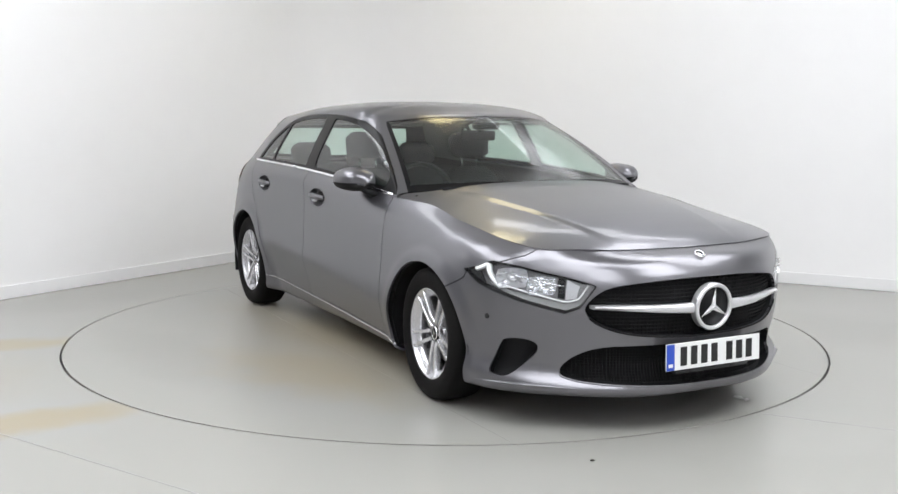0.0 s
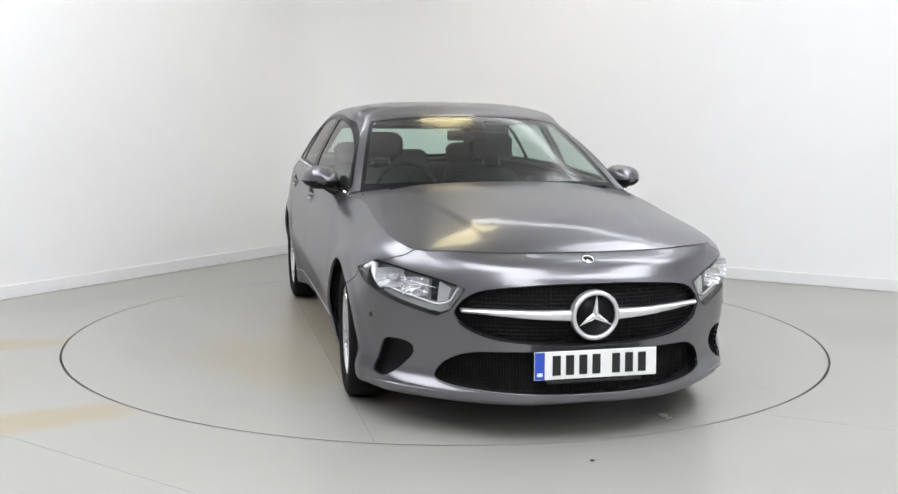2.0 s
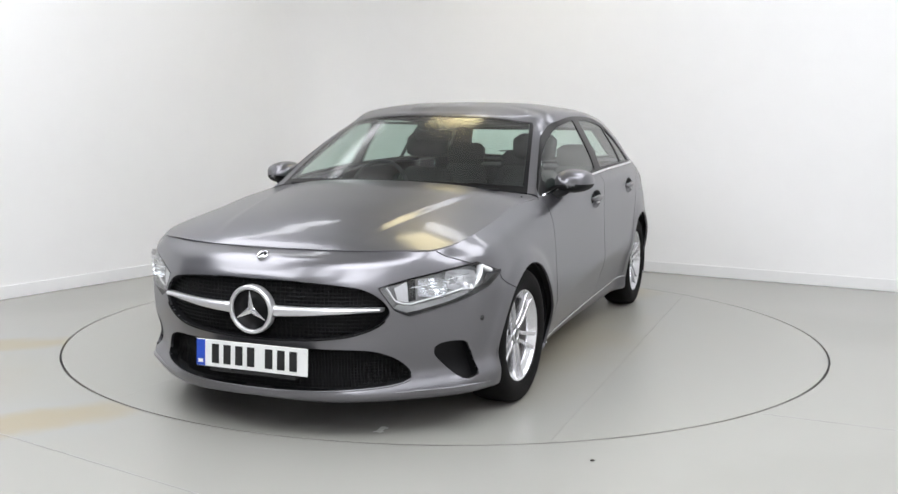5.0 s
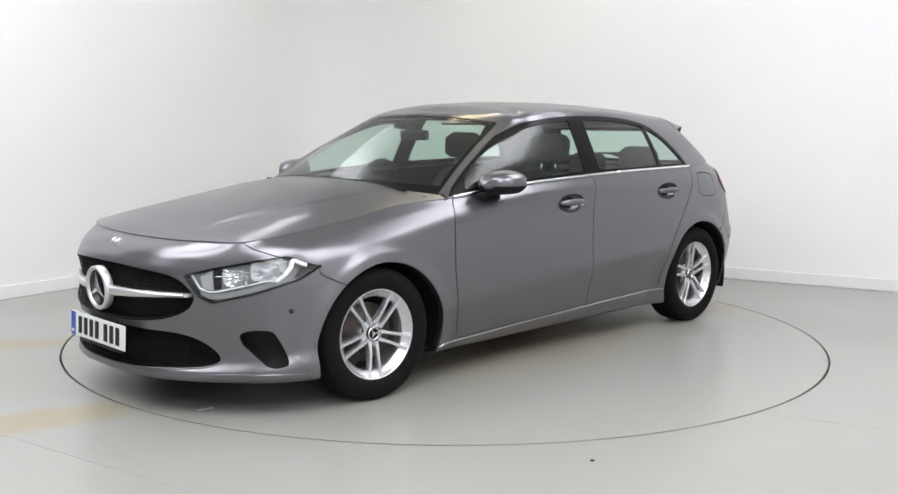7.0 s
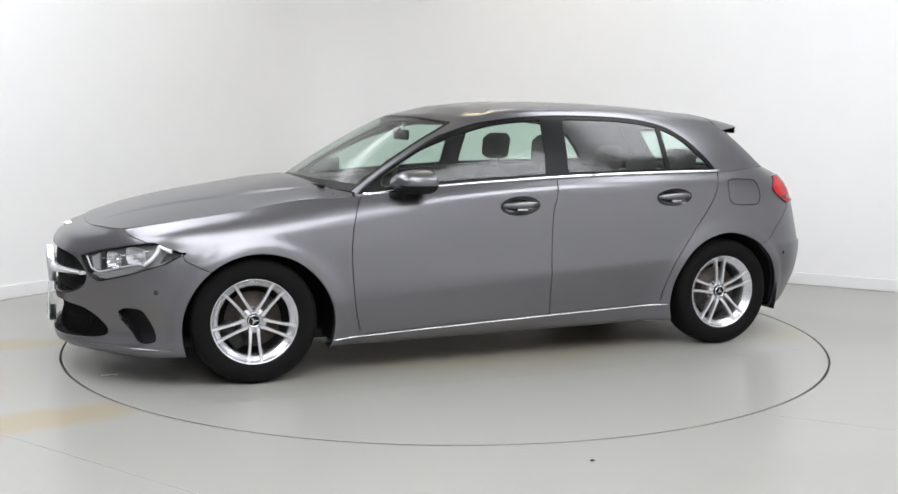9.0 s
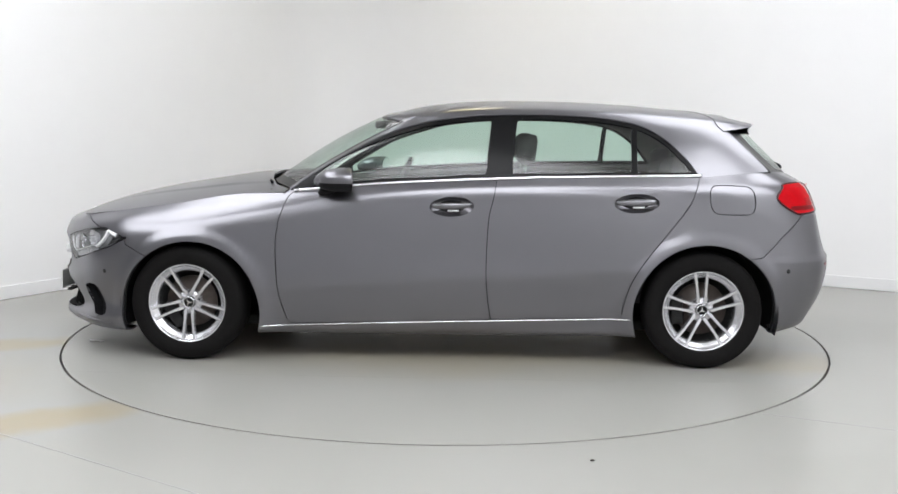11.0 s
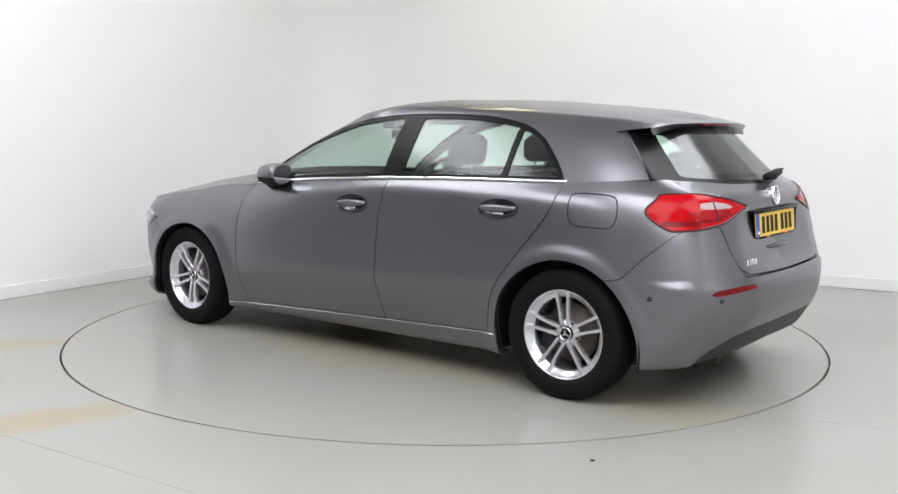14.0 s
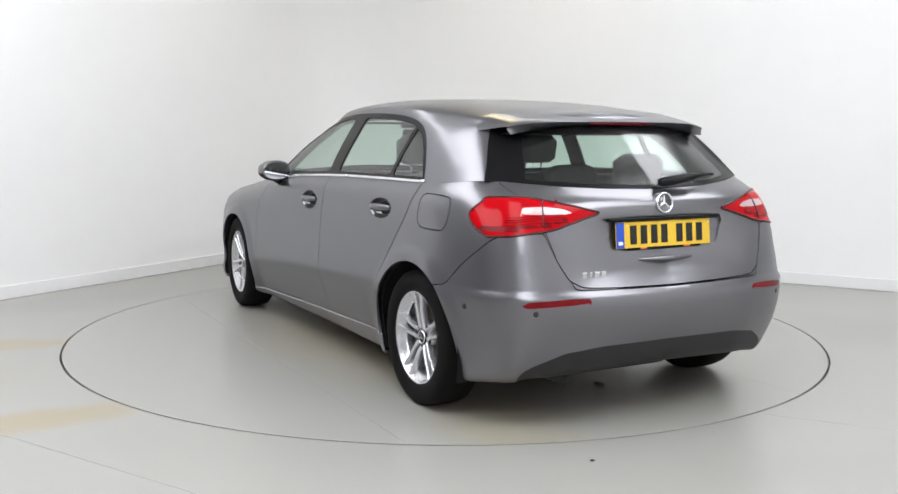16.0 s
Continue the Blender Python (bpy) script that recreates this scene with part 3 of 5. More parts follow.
ARCH_F, ARCH_R = (1.345, 0.275, 0.372), (-1.368, 0.288, 0.374)
HEADLIGHT = outline_k([(2.135, .49, .622), (2.05, .585, .655), (1.93, .73, .69), (1.835, .818, .705), (1.69, .862, .655), (1.78, .84, .607), (1.93, .73, .55), (2.06, .59, .505), (2.10, .545, .53)])
GRILLE = outline_k([(2.29, -.2, .648), (2.295, 0, .65), (2.285, .2, .648), (2.21, .39, .63), (2.16, .47, .605), (2.125, .52, .555), (2.12, .53, .51), (2.15, .48, .46), (2.21, .38, .425), (2.285, .2, .408), (2.295, 0, .403), (2.285, -.2, .408)], 60)
INTAKE = outline_k([(2.295, 0, .378), (2.285, .2, .377), (2.235, .36, .374), (2.165, .475, .365), (2.11, .55, .335), (2.07, .605, .285), (2.06, .615, .245), (2.09, .58, .225), (2.14, .50, .214), (2.23, .36, .207), (2.285, .2, .203), (2.295, 0, .2), (2.285, -.2, .203), (2.285, -.2, .37)], 60)
SIDE_INTAKE = outline_k([(1.97, .71, .368), (1.935, .743, .388), (1.87, .795, .385), (1.84, .81, .35), (1.80, .835, .25), (1.83, .815, .225), (1.875, .79, .228), (1.915, .76, .262), (1.965, .715, .325)], 60) - np.array((.055, 0))
BUMPER_F = [(1.705, .658), (1.69, .62), (1.60, .575), (1.40, .50), (1.40, .0), (3.0, 0.0), (3.0, 1.2), (2.2, 1.2), (1.985, .80), (1.93, .735), (1.86, .705)]
DOOR_F = curve2([(.826, .885), (.845, .84), (.872, .75), (.885, .64), (.882, .50), (.868, .36), (.83, .215)], 30, False).tolist() + [(.80, .205), (-.245, .238)] + \
    curve2([(-.25, .245), (-.235, .35), (-.226, .46), (-.226, .60), (-.237, .79), (-.262, .90), (-.29, 1.1)], 30, False).tolist() + [(.6, 1.1)]
DOOR_R = curve2([(-.29, 1.1), (-.262, .90), (-.237, .79), (-.226, .60), (-.226, .46), (-.235, .35), (-.25, .245)], 30, False).tolist() + [(-.26, .238), (-.925, .262)] + \
    curve2([(-.938, .268), (-.948, .34), (-.975, .44), (-1.03, .545), (-1.15, .70), (-1.265, .85), (-1.31, .95), (-1.325, 1.01), (-1.33, 1.1)], 30, False).tolist()
SILL = [(1.2, .0), (1.2, .178), (.98, .19), (-.99, .258), (-1.2, .265), (-1.2, .0)]
FUEL = curve2([(-1.378, .925), (-1.388, .955), (-1.42, .967), (-1.56, .962), (-1.598, .948), (-1.612, .915), (-1.615, .865), (-1.603, .832), (-1.57, .818), (-1.43, .820), (-1.396, .834), (-1.382, .865)], 60)
TAIL = outline_k([(-1.745, .862, .897), (-1.80, .845, .955), (-1.86, .82, .975), (-2.03, .69, .975), (-2.085, .53, .952), (-2.117, .385, .925), (-2.12, .36, .905), (-2.09, .50, .872), (-2.045, .625, .842), (-1.92, .79, .822), (-1.85, .83, .828)], 90)
TAIL_WHITE = outline_k([(-1.985, .74, .914), (-2.0, .725, .936), (-2.055, .61, .940), (-2.085, .53, .932), (-2.10, .485, .914), (-2.085, .53, .907), (-2.03, .69, .910)])
RECESS = outline_k([(-2.137, 0, .893), (-2.13, .2, .893), (-2.12, .33, .886), (-2.115, .345, .86), (-2.12, .31, .775), (-2.125, .285, .755), (-2.13, .2, .748), (-2.137, 0, .748), (-2.13, -.2, .748), (-2.13, -.2, .893)])
TAIL_LOW = outline_k([(-1.83, .838, .847), (-1.92, .79, .838), (-2.045, .625, .858), (-2.09, .50, .884), (-2.09, .50, .892), (-2.045, .625, .873), (-1.92, .79, .857)])
TAIL_SPLIT = k_of(-2.055, .62)
GATE = outline_k([(-1.9, .80, 1.3), (-1.93, .785, 1.06), (-1.96, .765, 1.0), (-2.05, .625, .87), (-2.075, .57, .72), (-2.09, .525, .645), (-2.105, .47, .618), (-2.13, .2, .607), (-2.137, 0, .604), (-2.13, -.2, .604), (-2.13, -.2, 1.3)])
BUMPER_R = outline_k([(-1.66, .877, .60), (-1.76, .858, .70), (-1.88, .815, .80), (-1.95, .775, .835), (-2.05, .62, .835), (-2.075, .57, .72), (-2.1, .50, .61), (-2.137, 0, .60), (-2.13, -.2, .60), (-2.13, -.2, 0), (-1.3, .9, 0), (-1.3, .9, .55)])
DIFFUSER = outline_k([(-1.97, .755, .20), (-2.02, .70, .262), (-2.06, .60, .312), (-2.09, .53, .345), (-2.125, .35, .366), (-2.137, 0, .37), (-2.13, -.2, .37), (-2.13, -.2, .0), (-1.97, .755, .0)])
REFLECTOR = outline_k([(-2.01, .715, .548), (-2.03, .69, .566), (-2.09, .53, .578), (-2.108, .437, .576), (-2.107, .445, .558), (-2.09, .53, .550), (-2.03, .69, .540)])
HANDLES = [((-.042, .843), (.118, .052)), ((-1.0, .871), (.118, .050))]


def handle_poly(c, s):
    return [(c[0] + s[0] * math.cos(a) * (1 - .0), c[1] + s[1] * math.sin(a) + .03 * (c[0] - (c[0] + s[0] * math.cos(a)))) for a in (2 * math.pi * i / 36 for i in range(36))]


car = tagged(new("car"), "dark metallic grey five-door hatchback on the turntable", "car")
lower = Skin(*lower_skin())
SHARES = lower.split([
    ("arch", by_side(circle_poly(*ARCH_F)), False),
    ("arch", by_side(circle_poly(*ARCH_R)), False),
    ("headlight", by_k(HEADLIGHT), True),
    ("grille", by_k(GRILLE), False),
    ("intake", by_k(INTAKE), False),
    ("side_intake", by_k(SIDE_INTAKE), False),
    ("tail_white", by_k(TAIL_WHITE), False),
    ("tail_low", by_k(TAIL_LOW), False),
    ("tail_inner", lambda p: np.maximum(by_k(TAIL)(p), (TAIL_SPLIT - p[:, 3]) * KM), True),
    ("tail_outer", by_k(TAIL), True),
    ("reflector", by_k(REFLECTOR), False),
    ("cup", by_side(handle_poly(*HANDLES[0])), False),
    ("cup", by_side(handle_poly(*HANDLES[1])), False),
    ("fuel_flap", by_side(FUEL), True),
    ("diffuser", by_k(DIFFUSER), False),
    ("plate_recess", by_k(RECESS), False),
    ("tailgate", by_k(GATE), True),
    ("rear_bumper", by_k(BUMPER_R), True),
    ("front_bumper", by_side(BUMPER_F), True),
    ("front_bumper", lambda p: np.where(p[:, 3] < 6.0, p[:, 3] * KM - 1.7, 1.0), False),
    ("front_door", by_side(DOOR_F), True),
    ("rear_door", by_side(DOOR_R), True),
    ("sill", by_side(SILL), False),
    ("front_wing", lambda p: np.where(p[:, 0] > .80, -1.0, 1.0), False),
])
PAINT = M["paint"]
LIP = 0.012
front_bumper = part("front_bumper", take(SHARES["front_bumper"], both=True, lip=LIP), PAINT, car)
rear_bumper = part("rear_bumper", take(SHARES["rear_bumper"], both=True, lip=LIP), PAINT, car)
tailgate = part("tailgate", take(SHARES["tailgate"], both=True, lip=LIP), PAINT, car)
part("plate_recess", take(SHARES["plate_recess"], both=True, push=-0.012), PAINT, tailgate)
part("diffuser", take(SHARES["diffuser"], both=True, push=-0.004, lip=LIP), M["trimgrey"], rear_bumper, "dark grey plastic valance")
DOORS = {}
FLAP_GAP = [f for f in SHARES["gap"] if abs(by_side(FUEL)(np.array([(*f.calc_center_median(), 0, 0)]))[0]) < .004]
for side in (1, -1):
    part("front_wing", take(SHARES["front_wing"], side, lip=LIP), PAINT, car)
    whole = SHARES["rest"] if side > 0 else SHARES["rest"] + SHARES["fuel_flap"] + FLAP_GAP
    part("rear_quarter_panel", take(whole, side, lip=LIP), PAINT, car)
    part("sill", take(SHARES["sill"], side, lip=LIP), PAINT, car)
    DOORS["f", side] = part("front_door", take(SHARES["front_door"], side, lip=LIP), PAINT, car)
    DOORS["r", side] = part("rear_door", take(SHARES["rear_door"], side, lip=LIP), PAINT, car)
    if side > 0:
        part("fuel_flap", take(SHARES["fuel_flap"], side, lip=LIP), PAINT, car)
    part("rear_reflector", take(SHARES["reflector"], side, push=-0.002, lip=0.006), M["deep_red"], rear_bumper, "dark red reflector strip")
    lamp = part("tail_light", take(SHARES["tail_outer"], side, push=0.003, lip=0.02), M["red_lens"], car, "red rear lamp cluster")
    part("inner_lens", take(SHARES["tail_inner"], side, push=0.003, lip=0.02), M["red_lens"], lamp)
    part("lower_lens", take(SHARES["tail_low"], side, push=0.001, lip=0.01), M["deep_red"], lamp, "dark red lower lens band")
    part("reversing_lens", take(SHARES["tail_white"], side, push=0.002, lip=0.01), M["white_lens"], lamp, "clear pinkish reversing lens")
    part("side_intake_mesh", take(SHARES["side_intake"], side, push=-0.05), M["matt"], front_bumper)
    part("intake_duct", duct(SHARES["side_intake"], .052, side), M["matt"], front_bumper)
    part("headlight", take(SHARES["headlight"], side, lip=0.004), M["lens"], car)
    part("headlight_shroud", duct(SHARES["headlight"], .052, side), M["black"], car)
part("intake_duct", duct(SHARES["intake"], .047, both=True), M["matt"], front_bumper)
part("grille_duct", duct(SHARES["grille"], .042, both=True), M["matt"], car)
part("intake_mesh", take(SHARES["intake"], both=True, push=-0.045), M["matt"], front_bumper)
part("grille_mesh", take(SHARES["grille"], both=True, push=-0.04), M["matt"], car)
allf = [f for k, fs in SHARES.items() if k not in ("arch", "headlight", "grille", "intake", "side_intake") for f in fs]
part("inner_shell", take(allf, both=True, push=-0.03), M["shell"], car)

# bonnet: a crowned sheet inside the bonnet line
ek = sorted(EDGE)
edge_line = glide(ek, [EDGE[j] for j in ek], np.linspace(0, 9.40, 120))
cowl = [(.845, .728), (.93, .62), (.985, .45), (1.02, .25), (1.035, 0)]
BONNET = [(x, y) for x, y, z in edge_line] + cowl


def bonnet_height(x, y):
    zc = glide([.8, 1.0, 1.2, 1.4, 1.7, 1.936, 2.06, 2.11, 2.2], [1.0, .982, .960, .928, .877, .822, .780, .756, .72], x)
    ze = glide([.8, 1.06, 1.40, 1.56, 1.72, 1.86, 1.985, 2.06, 2.2], [.915, .893, .842, .82, .798, .777, .752, .735, .70], x)
    ye = glide([.8, 1.06, 1.4, 1.72, 1.86, 1.985, 2.2], [.76, .742, .737, .726, .712, .70, .68], x)
    u = np.abs(y) / ye
    # two long creases that run together towards the nose
    step = np.clip((np.abs(y) - (.33 + .20 * (2.1 - x))) / .05 + .5, 0, 1)
    crease = 0.006 * (1 - step * step * (3 - 2 * step)) * np.clip((2.10 - x) / .35, 0, 1) * np.clip((x - .9) / .3, 0, 1)
    return zc + (ze - zc) * u ** 2.3 + crease


gx, gy = np.linspace(.82, 2.16, 96), np.linspace(0, .80, 90)
bonnet_pts = np.array([[(x, y, z) for x, z in zip(gx, bonnet_height(gx, np.full(len(gx), y)))] for y in gy])
bon = Skin(bonnet_pts, gx, gy)
BON = bon.split([("out", lambda p: -inside(p[:, :2], BONNET) + 0.0025, False)])
bm = take(BON["rest"], both=True, lip=0.0)
bmesh.ops.recalc_face_normals(bm, faces=bm.faces)
if sum(f.normal.z for f in bm.faces) < 0:
    bmesh.ops.reverse_faces(bm, faces=bm.faces)
fold(bm, LIP)
part("bonnet", bm, PAINT, car)
bm = bmesh.new()
loft(bm, [[Vector((x, y * s, .86 - .1 * (x - 1))) for s in (-1, 1)] for x, y in ((2.0, .6), (1.6, .68), (.9, .7))])
part("engine_bay_cover", bm, M["shell"], car)

# greenhouse
DLO = [(.835, .912)] + curve2([(.80, .94), (.647, 1.062), (.456, 1.166), (.204, 1.255), (.017, 1.296), (-.291, 1.322), (-.717, 1.318), (-.988, 1.283), (-1.14, 1.216), (-1.26, 1.106), (-1.325, 1.02)], 50, False).tolist() + [(-1.30, 1.012), (-.9, 1.007), (-.28, .993), (.35, .958)]
DLO_ARR = np.array(DLO)


def win(p):
    return np.where((p[:, 3] > 2.3) & (p[:, 3] < 8.2) & (np.abs(p[:, 1]) > .4), inside(p[:, [0, 2]], DLO_ARR), 1.0)


def pane(x0, x1, slope0=0.0, slope1=0.0, rim=0.022):
    """Glass between two upright lines inside the window opening."""
    def f(p):
        d = win(p) + rim
        return np.maximum(d, np.maximum(p[:, 0] - (x0 + slope0 * (p[:, 2] - 1.0)), (x1 + slope1 * (p[:, 2] - 1.0)) - p[:, 0]))
    return f


upper = Skin(*upper_skin())
ROOF = upper.split([
    ("windscreen", lambda p: np.maximum((p[:, 3] - 1.88) * .35, np.maximum(.30 - p[:, 4], p[:, 4] - 2.95) * .15), False),
    ("screen_frame", lambda p: np.maximum((p[:, 3] - 1.99) * .35, (p[:, 4] - 3.05) * .15), False),
    ("rear_glass", lambda p: np.maximum((9.35 - p[:, 3]) * .3, np.maximum(.22 - p[:, 4], p[:, 4] - 2.6) * .12), False),
    ("rear_frame", lambda p: np.maximum((8.35 + .05 * p[:, 4] - p[:, 3]) * .3, (p[:, 4] - 3.1) * .12), False),
    ("front_glass", pane(.70, -.218, 0, -.10), False),
    ("rear_glass_side", pane(-.352, -.975, -.10, -.04), False),
    ("quarter_glass", pane(-1.005, -1.4, -.04, 0), False),
    ("window_frame", win, False),
])
ROOF_BM = take(ROOF["rest"], both=True, lip=0.015)
roof = part("roof", ROOF_BM, PAINT, car, "metallic grey roof with pillars")
part("screen_frame", take(ROOF["screen_frame"], both=True, push=-.001, lip=.01), M["black"], car, "black windscreen surround")
windscreen = part("windscreen", take(ROOF["windscreen"], both=True, push=-.001), M["glass"], car)
part("rear_window_frame", take(ROOF["rear_frame"], both=True, push=-.001, lip=.01), M["black"], tailgate, "gloss black rear window surround")
part("rear_window", take(ROOF["rear_glass"], both=True, push=-.001), M["glass"], tailgate)
for side in (1, -1):
    part("window_frame", take(ROOF["window_frame"], side, push=-.004, lip=.012), M["black"], car, "black window frames and pillar")
    part("front_window", take(ROOF["front_glass"], side, push=-.008), M["glass"], DOORS["f", side])
    part("rear_window", take(ROOF["rear_glass_side"], side, push=-.008), M["glass"], DOORS["r", side])
    part("quarter_window", take(ROOF["quarter_glass"], side, push=-.008), M["glass"], DOORS["r", side])
liner = part("headliner", take(ROOF["rest"], both=True, push=-.028), M["liner"], car)


# ---- wheels ----
def build_wheel(m):
    """A wheel about the y axis, its outer face towards +y."""
    bm = bmesh.new()
    lathe(bm, [(.03, -.06), (.19, -.06), (.196, -.09), (.198, .03), (.19, .028), (.185, -.05), (.03, -.05)], 48)
    wheel = part("wheel", bm, M["steel"], car)
    wheel.matrix_basis = m
    bm = bmesh.new()
    prof = [(.205, -.082), (.23, -.094), (.265, -.099), (.292, -.094), (.304, -.082), (.310, -.05), (.311, 0), (.310, .05), (.304, .080), (.293, .092), (.268, .100), (.243, .099), (.222, .093), (.212, .086), (.206, .076)]
    lathe(bm, prof, 72)
    tyre = part("tyre", bm, M["rubber"], wheel, "black rubber tyre")
    bm = bmesh.new()
    lathe(bm, [(.185, -.08), (.180, -.02), (.173, .040), (.174, .050), (.178, .055), (.192, .066), (.202, .075), (.205, .083), (.210, .086), (.214, .083), (.215, .076)], 72)
    part("rim", bm, M["alloy"], wheel, "silver alloy rim with twin spokes")
    for i in range(5):
        for s in (-1, 1):
            bm = bmesh.new()
            a = 2 * math.pi * i / 5 + math.pi / 2
            rows = []
            for r, off, w, y, h in ((.040, .019, .0115, .050, .030), (.075, .020, .0095, .058, .026), (.12, .023, .0085, .063, .024), (.165, .028, .009, .066, .022), (.190, .031, .010, .071, .02), (.201, .033, .010, .075, .02)):
                mid = Vector((r * math.cos(a) - s * off * math.sin(a), y, r * math.sin(a) + s * off * math.cos(a)))
                t = Vector((-math.sin(a), 0, math.cos(a)))
                rows.append([mid + t * w, mid + t * w * .7 + Vector((0, .006, 0)), mid - t * w * .7 + Vector((0, .006, 0)), mid - t * w, mid - t * w * .8 - Vector((0, h, 0)), mid + t * w * .8 - Vector((0, h, 0))])
            loft(bm, rows, True, True)
            bmesh.ops.recalc_face_normals(bm, faces=bm.faces)
            sharpen(bm, 30)
            part("spoke", bm, M["alloy"], wheel)
        a = 2 * math.pi * (i + .5) / 5 + math.pi / 2
        bm = bmesh.new()
        lathe(bm, [(.0005, .046), (.008, .046), (.0105, .042), (.0115, .03)], 10, (.053 * math.cos(a), 0, .053 * math.sin(a)))
        part("wheel_bolt", bm, M["steel"], wheel)
    bm = bmesh.new()
    lathe(bm, [(.0005, .044), (.058, .044), (.066, .036), (.068, .01)], 40)
    part("hub_plate", bm, M["alloy"], wheel)
    bm = bmesh.new()
    lathe(bm, [(.0005, .058), (.026, .058), (.031, .055), (.034, .048), (.034, .03)], 36)
    part("centre_cap", bm, M["black"], wheel, "black centre cap with silver emblem")
    bm = bmesh.new()
    lathe(bm, [(.026, .0575), (.027, .0595), (.0295, .0595), (.031, .0545)], 36)
    for j in range(3):
        a = math.pi / 2 + j * 2 * math.pi / 3
        d, t = Vector((math.cos(a), 0, math.sin(a))), Vector((-math.sin(a), 0, math.cos(a)))
        v = [bm.verts.new(p + Vector((0, .0595, 0))) for p in (d * .027, t * .0045, -d * .002, -t * .0045)]
        bm.faces.new(v)
    part("cap_emblem", bm, M["chrome"], wheel)
    bm = bmesh.new()
    lathe(bm, [(.06, .012), (.075, .012), (.078, -.0), (.138, -.0), (.139, -.012), (.07, -.012)], 48)
    part("brake_disc", bm, M["rust"], wheel, "rust-brown brake disc")
    bm = bmesh.new()
    box(bm, (.125, -.008, .0), (.07, .05, .15), .012)
    part("brake_caliper", bm, M["steel"], wheel)
    return wheel


STEER = -3.0
for x, steer in ((1.3645, STEER), (-1.3645, 0)):
    for side in (1, -1):
        m = Matrix.Translation((x, side * .774, .3085)) @ pose(0, 0, 0, 0, 0, steer + (0 if side > 0 else 180)) @ pose(0, 0, 0, 0, 36 if x > 0 else 4, 0)
        build_wheel(m)
        cx, cz, r = ARCH_F if x > 0 else ARCH_R
        bm = bmesh.new()
        rows = []
        for yy in (.86, .60, .45):
            rows.append([Vector((cx + (r + .012) * math.cos(a), side * yy, cz + (r + .012) * math.sin(a))) for a in np.linspace(-.27, math.pi + .27, 40)])
        loft(bm, rows)
        bm.faces.new([bm.verts.new(p) for p in rows[-1]])
        part("arch_liner", bm, M["matt"], car)


def motions():
    turn = [(0.0, -61.61), (0.5, -62.85), (1.0, -65.81), (1.5, -70.09), (2.0, -76.0)]
    turn += [(2.5 + 0.5 * i, -81.85 - 5.912 * i) for i in range(28)]
    off = Vector((0.022, -0.047, 0))
    walk(car, [(t, pose(0, 0, 0, 0, 0, a) @ Matrix.Translation(-off)) for t, a in turn])
    walk(turntable, [(t, pose(0, 0, 0, 0, 0, a)) for t, a in turn])
    for scrap in SCRAPS:
        walk(scrap, [(t, pose(0, 0, 0, 0, 0, a)) for t, a in turn])


# ---- fittings on the skin ----
SKIN_PTS, SKIN_K, SKIN_V = lower_skin()


def skin_point(k, z, out=0.0, side=1):
    """The point of the lower skin at a column and height, moved outward."""
    at = min(max(k, 0), 21) / 21 * (len(SKIN_K) - 1)
    i = min(int(at), len(SKIN_K) - 2)
    col = SKIN_PTS[6:, i] * (i + 1 - at) + SKIN_PTS[6:, i + 1] * (at - i)
    j = int(np.argmin(np.abs(col[:, 2] - z)))
    p = col[j].copy()
    j2 = min(max(j + (1 if z > p[2] else -1), 0), len(col) - 1)
    if col[j2][2] != p[2]:
        f = np.clip((z - p[2]) / (col[j2][2] - p[2]), 0, 1)
        p = p + (col[j2] - p) * f
    n = plan_normal([SKIN_K[i]])[0]
    return Vector((p[0] + n[0] * out, (p[1] + n[1] * out) * side, z))


def flank(x, z, out=0.0, side=1):
    return skin_point(k_of(x, .86), z, out, side) * 1.0


def turned_to_x(bm, where, lean=0.0, flip=1):
    """Turns a shape built about the y axis to face along x."""
    m = Matrix.Translation(where) @ Matrix.Rotation(lean, 4, "Y") @ Matrix.Rotation(-math.pi / 2 * flip, 4, "Z")
    bmesh.ops.transform(bm, matrix=m, verts=bm.verts)
    return bm


